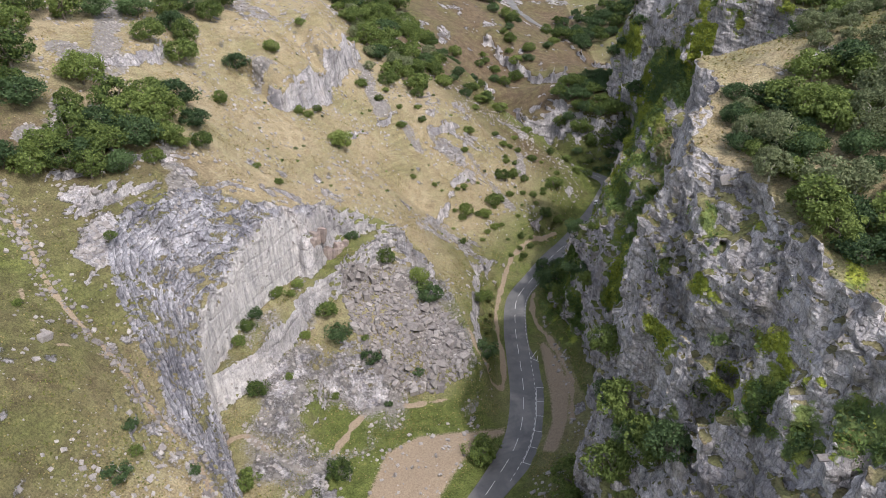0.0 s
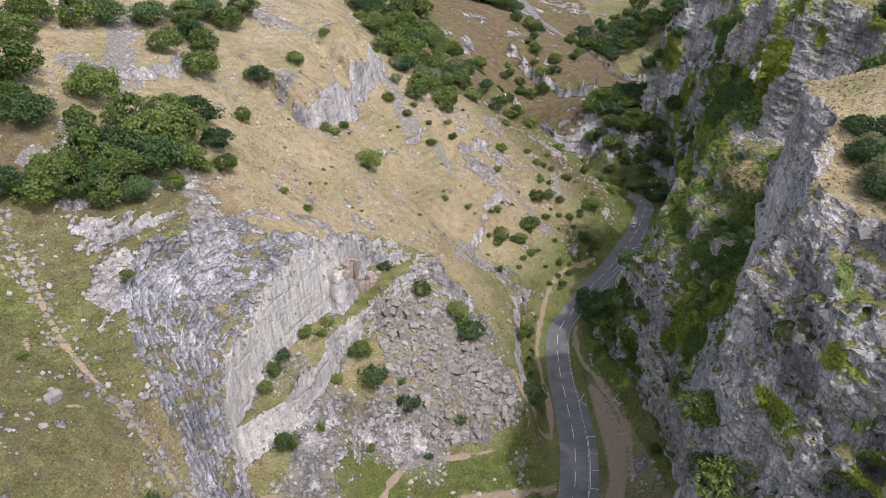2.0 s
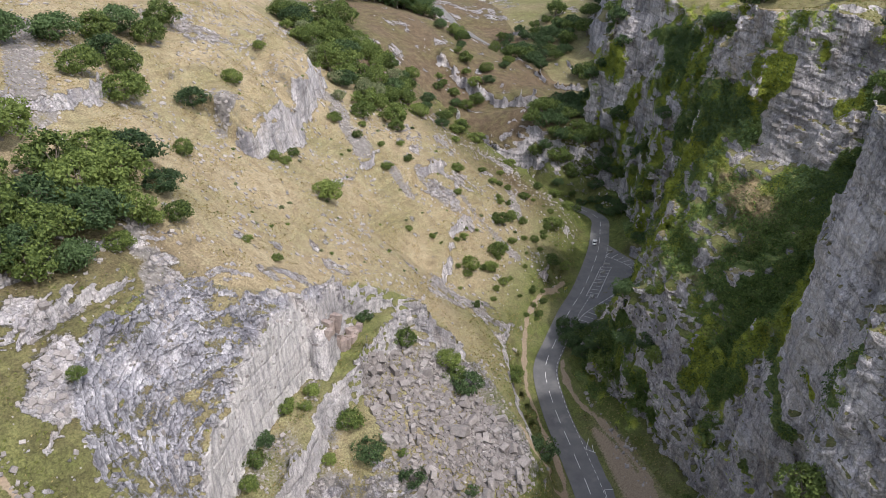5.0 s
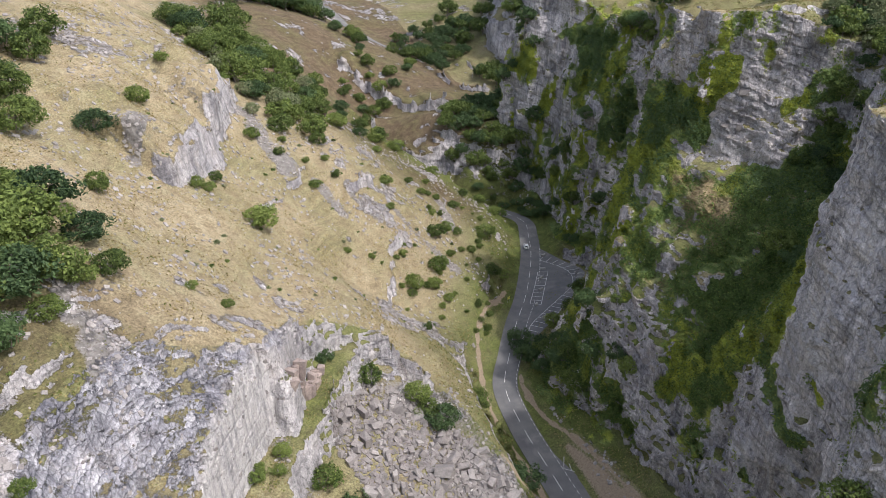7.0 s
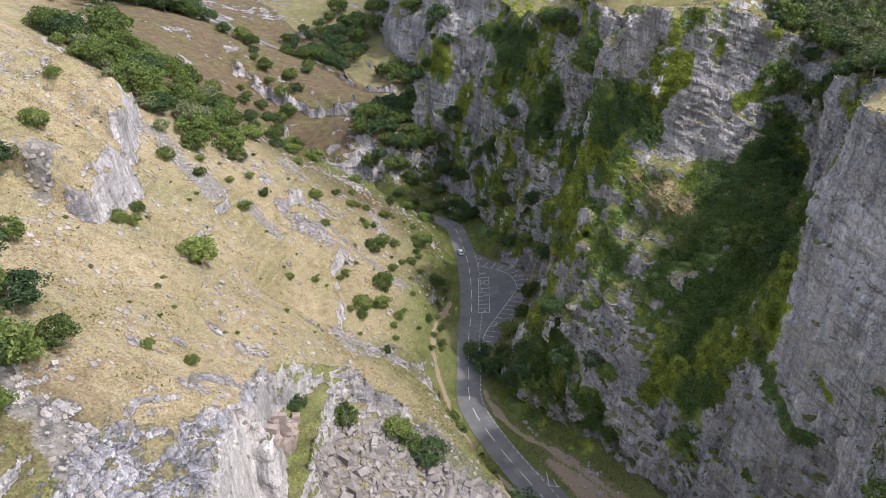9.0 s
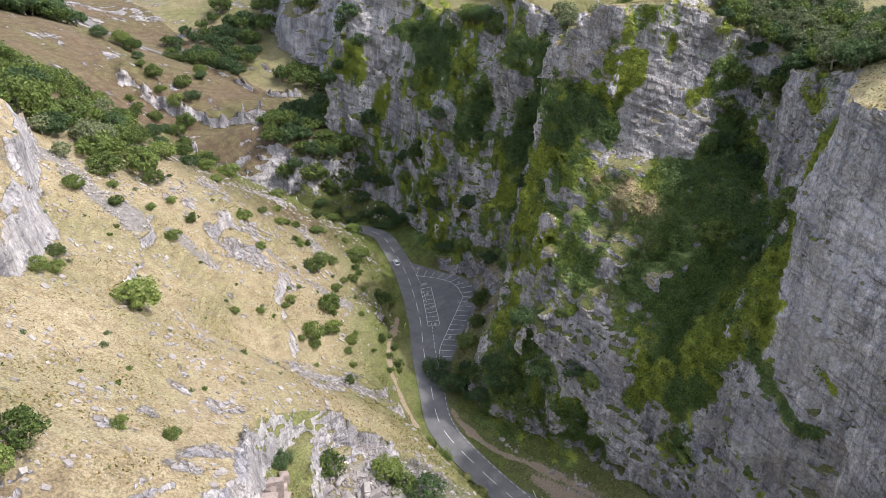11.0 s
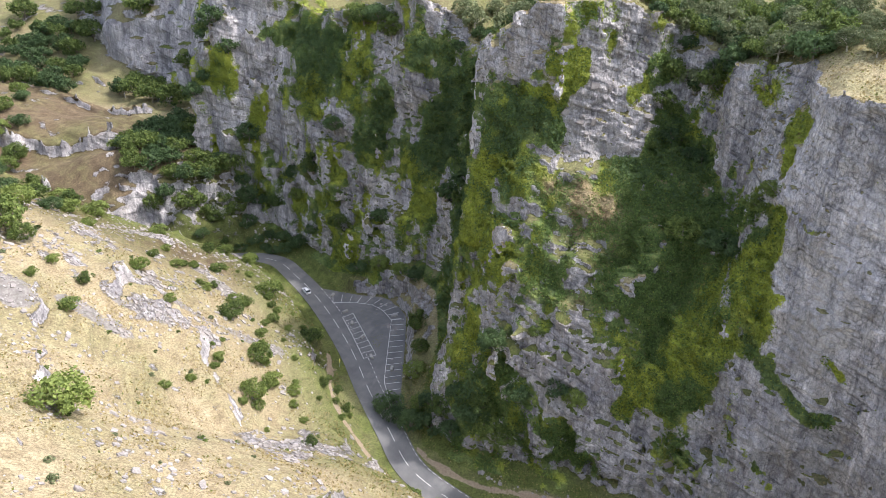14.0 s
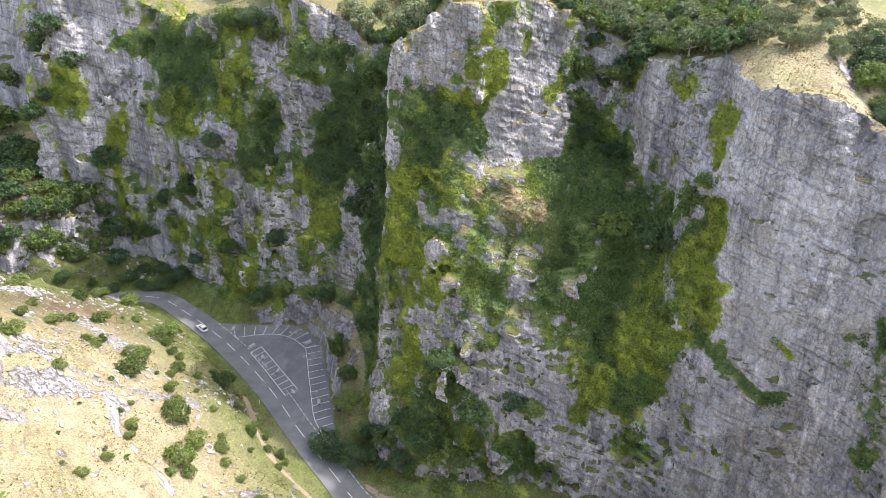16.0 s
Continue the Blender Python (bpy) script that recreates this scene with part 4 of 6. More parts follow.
MOSS_AT = [(49.5, 150, 51, 4, 1.3), (48.5, 151, 46, 4, 1.2), (51, 152.5, 53, 4, 1.2), (47, 153, 41, 4, 1.1), (53, 150, 60, 3.5, 1.1), (46, 157, 33, 4, 0.9), (44, 84, 57, 4, 1.2), (43, 89, 47, 3.5, 1.0), (46, 78, 60, 3.5, 1.0), (38, 101, 47, 3, 0.9), (37, 110, 54, 3, 0.9), (41, 97, 62, 3, 0.7), (36, 116, 66, 3, 0.8),
           (68, 208, 84, 3.5, 1.1), (70, 201, 83, 4, 1.1), (72, 197, 84, 3.5, 1.0), (61, 212, 63, 5, 0.9), (61, 203, 61, 4, 0.7), (84, 186, 81, 3, 0.9), (86, 171, 72, 3, 0.7), (63, 148, 80, 4, 0.8),
           (65, 150, 72, 4, 0.8), (58, 151, 56, 4, 1.0), (61, 157, 48, 5, 0.9), (54, 161, 38, 5, 0.9), (51, 154, 40, 5, 0.6), (48, 166, 25, 5, 0.7)]
MOSS_AT += [(55, 208, 49, 6, 1.0), (52, 202, 46, 6, 1.0), (42, 206, 25, 6, 0.9), (58, 218, 52, 6, 1.1), (121, 375, 58, 14, 1.0), (99, 325, 60, 8, 0.9), (98, 301, 63, 6, 0.9), (93, 287, 45, 6, 0.9),
            (104, 283, 88, 5, 0.8), (103, 262, 77, 5, 0.8), (97, 285, 69, 4, 0.7), (95, 257, 47, 6, 0.8), (91, 251, 39, 6, 0.9), (48, 212, 35, 6, 0.8), (52, 156, 47, 3, 0.8), (46, 172, 30, 3, 0.7)]
DRY_AT = [(64, 198, 63, 3, 1.0), (65, 191, 61, 4, 1.0), (66, 184, 58, 4, 1.1), (60, 187, 55, 3.5, 0.8), (64, 180, 53, 2.5, 0.8), (50, 183, 41, 4, 0.7), (46, 195, 30, 3, 0.7), (53, 150, 44, 3, 0.6)]
BARE_AT = [(75, 195, 88, 4, 0.8), (77, 191, 78, 6, 1.1), (80, 185, 72, 4, 1.0), (70, 196, 69, 4, 0.9), (66, 200, 67, 3, 0.8), (70, 205, 90, 4, 0.8), (84, 163, 79, 5, 1.2), (78, 161, 70, 4, 1.1),
           (76, 156, 77, 4, 1.1), (70, 151, 77, 3, 0.9), (71, 156, 66, 3, 0.9), (47, 204, 35, 3, 0.7), (42, 188, 24, 4, 0.9), (42, 179, 20, 5, 0.9), (44, 166, 15, 5, 0.6)]
BARE_AT += [(103, 333, 86, 12, 1.1), (102, 326, 72, 8, 0.9), (99, 318, 52, 6, 1.0), (112, 364, 50, 8, 0.8), (96, 289, 61, 5, 1.0), (95, 296, 47, 5, 0.9), (102, 282, 84, 4, 0.8), (102, 269, 80, 4, 0.9),
            (103, 257, 72, 4, 1.0), (110, 249, 91, 6, 0.9), (88, 264, 34, 6, 1.1), (91, 258, 39, 4, 0.8), (95, 265, 51, 3, 0.8), (130, 385, 68, 14, 0.8), (145, 441, 85, 25, 0.8)]


WX = VX + 3.0 * layered(VX / 5, VY / 5, VZ / 5, 3, 101)
WY = VY + 3.0 * layered(VX / 5, VY / 5, VZ / 5, 3, 102)
WZ = VZ + 4.5 * layered(VX / 5, VY / 5, VZ / 7, 3, 103)


def blobs(spots, rough=0.0):
    total = np.zeros(len(VX))
    for x0, y0, z0, reach, amount in spots:
        total += amount * np.exp(-(((WX - x0) / reach) ** 2 + ((WY - y0) / reach) ** 2 + ((WZ - z0) / reach) ** 2)) * (1 + rough * n2)
    return total


def ledges(lines):
    # narrow green strips along sloping ledges: from, to, reach, strength
    total = np.zeros(len(VX))
    for p, q, reach, amount in lines:
        p, q = np.array(p, float), np.array(q, float)
        v = np.stack([VX, VY, WZ * 0.4 + VZ * 0.6], 1) - p
        u = np.clip(v @ (q - p) / ((q - p) @ (q - p)), 0, 1)
        gap = np.linalg.norm(v - u[:, None] * (q - p), axis=1)
        total += amount * np.exp(-(gap / reach) ** 2) * (1 + 0.6 * n2)
    return total


scrub_b, moss_b, dry_b, bare_b = blobs(SCRUB_AT, 0.7), blobs(MOSS_AT, 0.9), blobs(DRY_AT, 0.7), blobs(BARE_AT)
scrub_b = scrub_b + ledges([((46, 142, 37), (41, 129, 32), 1.6, 1.3), ((47, 144, 40), (52, 149, 43), 2.0, 1.0), ((44, 146, 23), (42, 140, 19), 1.2, 0.9), ((62, 150, 66), (55, 148, 52), 3.0, 1.1)])
moss_b = moss_b + ledges([((66, 149, 82), (54, 147, 64), 2.8, 1.3), ((54, 147, 64), (60, 154, 47), 2.6, 1.1), ((47, 137, 46), (45, 132, 43), 1.2, 0.7), ((51, 156, 40), (46, 168, 24), 2.2, 0.8), ((42, 188, 30), (41, 184, 12), 1.6, 0.9)])
pale = pale + np.where(RIGHT, np.clip(blobs([(44, 158, 16, 8, 0.6), (44, 149, 18, 9, 0.7), (43, 140, 20, 9, 0.6), (47, 132, 62, 12, 0.4), (50, 138, 50, 9, 0.3), (42, 186, 22, 6, 0.5), (88, 264, 34, 9, 0.6), (77, 191, 76, 9, 0.4)]), 0, 0.75) * (0.6 + 1.2 * layered(VX / 4, VY / 4, VZ / 16, 3, 110)), 0)
south = step(148 - VY, 0, 4)
runs = layered(VX / 3.2, VY / 3.2, VZ / 22, 3, 64)
ivy = 0.10 + 0.45 * (n1 + 0.35 * n2) + 0.35 * runs + 0.28 * step(NZ, 0.3, 0.65) * step(VY, 150, 156) * step(VZ, 5, 12) + 0.12 * step(VY, 150, 160) + 0.15 * step(VY, 230, 250) * step(345 - VY, 0, 10)
ivy = ivy * (1 - 0.75 * south) + scrub_b + moss_b + dry_b - bare_b
ivy = ivy + south * 0.5 * step(NZ, 0.35, 0.7) * step(layered(VX / 6, VY / 6, VZ / 6, 2, 66), 0.2, 0.6)
bright = np.clip(1.5 * moss_b - 0.5 * scrub_b + 0.9 * step(runs + 0.6 * n1, 0.15, 0.7) * (1 - np.clip(scrub_b, 0, 1)), 0, 1)
top_turf = step(NZ, 0.6, 0.85) * step(VZ, 78, 84)
dry = np.clip(dry_b + 0.8 * top_turf * step(78 - VX, 0, 10), 0, 1)
ivy = ivy - 0.7 * top_turf
ivy = np.where(RIGHT, ivy, -1.0)
# Brown heath; cloud shade on the spur and lower left goes into its colour.
shaded_heath = 1.15 * step(VY + 0.6 * VX, 285, 325) * step(VX, -70, -20) * np.where(VX < 90, 1, 0.3) + 0.95 * step(-VX, 52, 72) * step(190 - VY, 0, 24) * ~pit
dirt = np.zeros(len(VX))
for width, pts in PATHS:
    dirt = np.maximum(dirt, band(pts, width))
sand = ring_distance(VX, VY, [(-20, 122), (-16, 138), (-8, 145), (7, 147), (16, 151), (16, 148), (7, 142), (1, 131), (-6, 118)])
dirt = np.maximum(dirt, 0.95 * step(-sand, -2, 3))
verge = ring_distance(VX, VY, [(30, 184), (33, 172), (33.5, 160), (31, 148), (27, 138), (25, 140), (29, 150), (30, 162)])
dirt = np.maximum(dirt, 0.8 * step(-verge, -2.5, 0.5))
scree = np.zeros(len(VX))
for width, pts in SCREE:
    scree = np.maximum(scree, band(pts, width) * (0.8 + 0.6 * n2))
scree = np.maximum(scree, np.where(pit, 0.42 + 0.5 * n1, 0) * step(NZ, 0.6, 0.8))
rock = np.where((dirt > 0.3), 0, rock)


def sheet(name, faces, label, category):
    used = np.unique(faces)
    back = np.full(len(VERTS), -1)
    back[used] = np.arange(len(used))
    me = bpy.data.meshes.new(name)
    me.vertices.add(len(used))
    me.vertices.foreach_set("co", VERTS[used].ravel().astype(np.float32))
    me.loops.add(faces.size)
    me.loops.foreach_set("vertex_index", back[faces].ravel().astype(np.int32))
    me.polygons.add(len(faces))
    me.polygons.foreach_set("loop_start", np.arange(0, faces.size, 4, dtype=np.int32))
    me.update(calc_edges=True)
    for key, values in (("rock", rock), ("green", green), ("dirt", dirt), ("ivy", ivy), ("scree", scree), ("shaded_heath", shaded_heath), ("bright", bright), ("dry", dry), ("slate", slate), ("pale", pale), ("ledge", ledge)):
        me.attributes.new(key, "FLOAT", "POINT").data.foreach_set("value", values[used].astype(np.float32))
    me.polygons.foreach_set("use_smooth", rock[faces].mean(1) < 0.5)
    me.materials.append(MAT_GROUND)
    return tagged(new(name, me), label, category, kind="structure")


face_right = RIGHT[QUADS].sum(1) >= 3
ground_sheet = sheet("ground", QUADS[~face_right], "dry grass hillside with limestone outcrops, quarry and paths", "ground")
cliff_sheet = sheet("cliff", QUADS[face_right], "tall grey limestone cliffs with ivy, ledges and gullies", "cliff")

from mathutils.bvhtree import BVHTree
TREE = BVHTree.FromPolygons(VERTS.tolist(), QUADS.tolist())


def ground_at(x, y, top=200.0):
    place, normal, _, _ = TREE.ray_cast((x, y, top), (0, 0, -1))
    return (place.z, normal) if place else (0.0, Vector((0, 0, 1)))


def part(name, bm, mat, parent=None, label=""):
    me = bpy.data.meshes.new(name)
    bm.to_mesh(me)
    bm.free()
    me.materials.append(mat)
    ob = new(name, me)
    if parent is not None:
        ob.parent = parent
    return tagged(ob, label)


def raw(name, verts, faces, mat, parent=None, label="", smooth=False):
    me = bpy.data.meshes.new(name)
    me.from_pydata(verts, [], faces)
    if smooth:
        me.polygons.foreach_set("use_smooth", [True] * len(me.polygons))
    me.materials.append(mat)
    ob = new(name, me)
    if parent is not None:
        ob.parent = parent
    return tagged(ob, label)

# ---- road, parking bay and markings ----
LINE = ROAD[:, :3]
SEG = np.linalg.norm(np.diff(LINE, axis=0), axis=1)
CHAIN = np.concatenate([[0], np.cumsum(SEG)])


def road_point(s, off=0.0, lift=0.0):
    """A point s metres along the road, off metres to its right."""
    p = np.array([np.interp(s, CHAIN, LINE[:, k]) for k in range(3)])
    a = np.array([np.interp(s + 1.5, CHAIN, LINE[:, k]) for k in range(2)])
    b = np.array([np.interp(s - 1.5, CHAIN, LINE[:, k]) for k in range(2)])
    d = (a - b) / np.linalg.norm(a - b)
    return (p[0] + d[1] * off, p[1] - d[0] * off, p[2] + lift)


def chain_at(x, y):
    d, along, side = polyline(np.array([x]), np.array([y]), LINE)
    return float(np.interp(along[0], np.arange(len(CHAIN)), CHAIN))


def ribbon(name, s0, s1, left, right, lift, mat, thick=0.35, parent=None, step_len=1.5):
    """A strip along the road; left and right are offsets, or functions of s."""
    n = max(2, int((s1 - s0) / step_len) + 1)
    rows = []
    for s in np.linspace(s0, s1, n):
        a = left(s) if callable(left) else left
        b = right(s) if callable(right) else right
        (p, q) = road_point(s, a, lift), road_point(s, b, lift)
        rows.append((p, q, (q[0], q[1], q[2] - thick), (p[0], p[1], p[2] - thick)))
    verts = [v for r in rows for v in r]
    faces = []
    for i in range(n - 1):
        for k in range(4):
            faces.append((4 * i + k, 4 * i + 4 + k, 4 * i + 4 + (k + 1) % 4, 4 * i + (k + 1) % 4))
    faces += [(0, 1, 2, 3), tuple(4 * (n - 1) + k for k in (3, 2, 1, 0))]
    faces = [tuple(reversed(f)) for f in faces]
    return raw(name, verts, faces, mat, parent)


S_BAY0, S_BAY1 = chain_at(15.5, 138), chain_at(22.4, 180)
S_LOT0, S_LOT1 = chain_at(31, 222), chain_at(67, 279)


def road_right(s):
    bulge = 4.6 * np.interp(s, [S_BAY0 - 14, S_BAY0, S_BAY0 + 16, S_BAY1 - 14, S_BAY1 + 4], [0, 0.45, 1, 1, 0])
    return 3.7 + bulge


road = ribbon("road", 4, chain_at(27, 350), lambda s: -3.7 - 0.25 * math.sin(s / 17), road_right, 0.06, MAT_ASPHALT, 0.5)
tagged(road, "grey asphalt road winding up the gorge", "road", kind="structure")


def slab(name, ring, z_of, mat, thick, parent=None):
    bm = bmesh.new()
    top = [bm.verts.new((x, y, z_of(x, y))) for x, y in ring]
    f = bm.faces.new(top)
    if f.normal.z < 0 or f.calc_area() and f.normal.z < 0:
        f.normal_flip()
    f.normal_update()
    if f.normal.z < 0:
        f.normal_flip()
    bmesh.ops.triangulate(bm, faces=[f])
    bmesh.ops.subdivide_edges(bm, edges=bm.edges[:], cuts=7, use_grid_fill=True)
    for v in bm.verts:
        v.co.z = z_of(v.co.x, v.co.y)
    ex = bmesh.ops.extrude_face_region(bm, geom=bm.faces[:])
    for v in [g for g in ex["geom"] if isinstance(g, bmesh.types.BMVert)]:
        v.co.z -= thick
    bmesh.ops.recalc_face_normals(bm, faces=bm.faces[:])
    return part(name, bm, mat, parent)


def lot_z(x, y):
    d, along, side = polyline(np.array([x]), np.array([y]), LINE)
    return float(np.interp(along[0], np.arange(len(LINE)), LINE[:, 2]) + 0.07 * max(0.0, d[0] - 4))


lot_ring = [tuple(p) for p in spline([(70.5, 279), (73.8, 265), (76.2, 258), (75, 250.5), (70, 244.3), (52.5, 233.2), (43.5, 227.6), (34.5, 220.5)], 4)[:, :2]]
lot_ring += [road_point(s, 1.0)[:2] for s in np.linspace(S_LOT0, S_LOT1 + 2, 14)]
lot = slab("parking_bay", lot_ring, lambda x, y: lot_z(x, y) + 0.075, MAT_ASPHALT, 0.5)
tagged(lot, "grey asphalt parking bay beside the road", "car park", kind="structure")

bend = spline([(44, 548), (50, 530), (54, 513), (59, 498), (67, 489), (78, 484), (90, 478)], 5)
bend_rows = []
for (ax, ay), (bx, by) in zip(bend[:-1], bend[1:]):
    w = np.array([-(by - ay), bx - ax]) / math.hypot(bx - ax, by - ay) * 3.2
    for sx, sy in ((ax - w[0], ay - w[1]), (ax + w[0], ay + w[1])):
        bend_rows.append((sx, sy, ground_at(sx, sy)[0] + 0.3))
upper = raw("road", bend_rows, [(2 * i, 2 * i + 2, 2 * i + 3, 2 * i + 1) for i in range(len(bend) - 2)], MAT_ASPHALT)
tagged(upper, "far stretch of the grey asphalt road", "road", kind="structure")

for s in np.arange(chain_at(0, 114), chain_at(76, 304) + 30, 8.1):
    ribbon("centre_dash", s, s + 4.9, -0.07, 0.07, 0.072, MAT_PAINT, 0.02, road)

# ---- painted lines, kerb blocks, car and sign ----
S0, S1 = S_BAY0 - 6, S_BAY1 + 8
for s in np.arange(S0, S_BAY1 + 42, 2.0):
    ribbon("edge_dash", s, s + 1.1, 3.3, 3.42, 0.072, MAT_PAINT, 0.02, road)
for s in np.arange(S_LOT0 - 2, S_LOT1 + 2, 2.0):
    ribbon("edge_dash", s, s + 1.1, 3.35, 3.47, 0.085, MAT_PAINT, 0.02, road)


def stroke(a, b, z_of, width=0.12, parent=None, name="bay_line"):
    """A painted line between two plan points."""
    a, b = np.array(a, float), np.array(b, float)
    d = (b - a) / np.linalg.norm(b - a)
    w = np.array([-d[1], d[0]]) * width / 2
    n = max(1, int(np.linalg.norm(b - a) / 2.0))
    verts, faces = [], []
    for i in range(n + 1):
        p = a + (b - a) * i / n
        for q, dz in ((p - w, 0.02), (p + w, 0.02), (p + w, 0), (p - w, 0)):
            verts.append((q[0], q[1], z_of(*p) + dz))
    for i in range(n):
        for k in range(4):
            faces.append((4 * i + k, 4 * i + 4 + k, 4 * i + 4 + (k + 1) % 4, 4 * i + (k + 1) % 4))
    faces += [(0, 1, 2, 3), tuple(4 * n + k for k in (3, 2, 1, 0))]
    return raw(name, verts, [tuple(reversed(f)) for f in faces], MAT_PAINT, parent)


def roadside_z(x, y):
    d, along, side = polyline(np.array([x]), np.array([y]), LINE)
    return float(np.interp(along[0], np.arange(len(LINE)), LINE[:, 2])) + 0.06


lot_top = lambda x, y: lot_z(x, y) + 0.08
# roadside lay-by: a row of long bays with a hatched end
bay_s = np.linspace(S_BAY0 + 1, S_BAY0 + 29, 6)
for s in bay_s:
    stroke(road_point(s, 3.7)[:2], road_point(s, 6.1)[:2], roadside_z, parent=road)
for a, b in zip(bay_s, bay_s[1:]):
    stroke(road_point(a, 6.1)[:2], road_point(b, 6.1)[:2], roadside_z, parent=road)
    stroke(road_point(a, 3.7)[:2], road_point(b, 3.7)[:2], roadside_z, parent=road)
v0 = road_point(S_BAY1 - 1, 3.6)[:2]
for end in (road_point(S_BAY1 - 3.5, 7.0)[:2], road_point(S_BAY1 + 2.5, 5.6)[:2]):
    stroke(v0, end, roadside_z, parent=road)
stroke(road_point(S_BAY1 - 2.2, 5.2)[:2], road_point(S_BAY1 + 0.6, 5.8)[:2], roadside_z, parent=road)


def bay_row(inner, outer, count):
    """Bays between two lines of plan points."""
    for i in range(count + 1):
        u = i / count
        stroke(along_line(inner, u), along_line(outer, u), lot_top, parent=lot)
    for i in range(count):
        stroke(along_line(inner, i / count), along_line(inner, (i + 1) / count), lot_top, parent=lot)


def along_line(pts, u):
    p = np.array(pts, float)
    c = np.concatenate([[0], np.cumsum(np.linalg.norm(np.diff(p, axis=0), axis=1))])
    return np.array([np.interp(u * c[-1], c, p[:, k]) for k in range(2)])


bay_row([(66, 270), (69.5, 264), (71.2, 259), (70.8, 254), (68, 248.6)], [(70, 273.3), (73.2, 264.6), (75.3, 258), (74, 251), (70.2, 246)], 9)
bay_row([(68, 248.4), (58, 242.3), (49, 236.8), (44.5, 234), (40.5, 229.6), (36, 226.8)], [(70.2, 245.3), (60.5, 238.8), (52.5, 233.8), (46.5, 230), (43, 227.8), (38.5, 224.2)], 15)
bay_row([(61.2, 262.1), (55.5, 253.5), (49.3, 244.7)], [(64.6, 260.7), (58.5, 251.5), (52.4, 242.6)], 9)
stroke((64.6, 260.7), (52.4, 242.6), lot_top, parent=lot)

MAT_CONCRETE = plain("weathered_concrete", (0.36, 0.35, 0.33), 0.85, 0.25, 2.0, 0.03)
for k, (x, y, turn) in enumerate([(69, 272.6, 0.4), (63.7, 263.2, -0.3), (60.2, 257.6, 0.6), (56.6, 250.8, 0.2), (50.9, 243.1, 0.9), (70, 248.6, -0.6), (49.6, 235, 0.5), (35.6, 225.3, 0.2)]):
    bm = bmesh.new()
    bmesh.ops.create_cube(bm, size=1)
    bmesh.ops.scale(bm, vec=(2.1, 0.75, 0.7), verts=bm.verts[:])
    bmesh.ops.bevel(bm, geom=bm.edges[:], offset=0.1, segments=2, affect="EDGES")
    for v in bm.verts:
        v.co += Vector((0.05 * math.sin(7 * v.co.x + k), 0.05 * math.sin(5 * v.co.z), 0.35))
    ob = part("stone_block", bm, MAT_CONCRETE)
    ob.matrix_basis = Matrix.LocRotScale((x, y, lot_top(x, y) - 0.01), Euler((0, 0, turn)), None)
    tagged(ob, "low grey block set out on the parking bay", "block", "parking blocks")

MAT_BODY = plain("white_car_paint", (0.78, 0.79, 0.80), 0.25, 0.02, 2.0, 0)
MAT_GLASS_DARK = plain("tinted_car_glass", (0.02, 0.025, 0.03), 0.08, 0.05, 2.0, 0)
MAT_TYRE = plain("rubber", (0.025, 0.025, 0.025), 0.8, 0.1, 8.0, 0)
MAT_RIM = plain("alloy", (0.55, 0.55, 0.56), 0.35, 0.05, 8.0, 0, 0.9)
MAT_LAMP = plain("lamp_lens", (0.75, 0.76, 0.78), 0.1, 0.03, 8.0, 0)
MAT_TAIL = plain("tail_lens", (0.45, 0.03, 0.02), 0.15, 0.05, 8.0, 0)
MAT_YELLOW = plain("faded_yellow_sign", (0.78, 0.72, 0.16), 0.6, 0.06, 3.0, 0)
MAT_POST = plain("galvanised_post", (0.42, 0.43, 0.44), 0.5, 0.1, 6.0, 0, 0.7)


def loft(bm, sections):
    rings = [[bm.verts.new(p) for p in ring] for ring in sections]
    n = len(rings[0])
    for a, b in zip(rings, rings[1:]):
        for k in range(n):
            bm.faces.new((a[k], a[(k + 1) % n], b[(k + 1) % n], b[k]))
    bm.faces.new(list(reversed(rings[0])))
    bm.faces.new(rings[-1])
    bmesh.ops.recalc_face_normals(bm, faces=bm.faces[:])


def ring_of(x, half, z0, z1, tuck):
    return [(x, -half, z0 + 0.12), (x, -half, z1 - 0.12), (x, -half + tuck, z1), (x, half - tuck, z1), (x, half, z1 - 0.12), (x, half, z0 + 0.12), (x, half - 0.1, z0), (x, -half + 0.1, z0)]


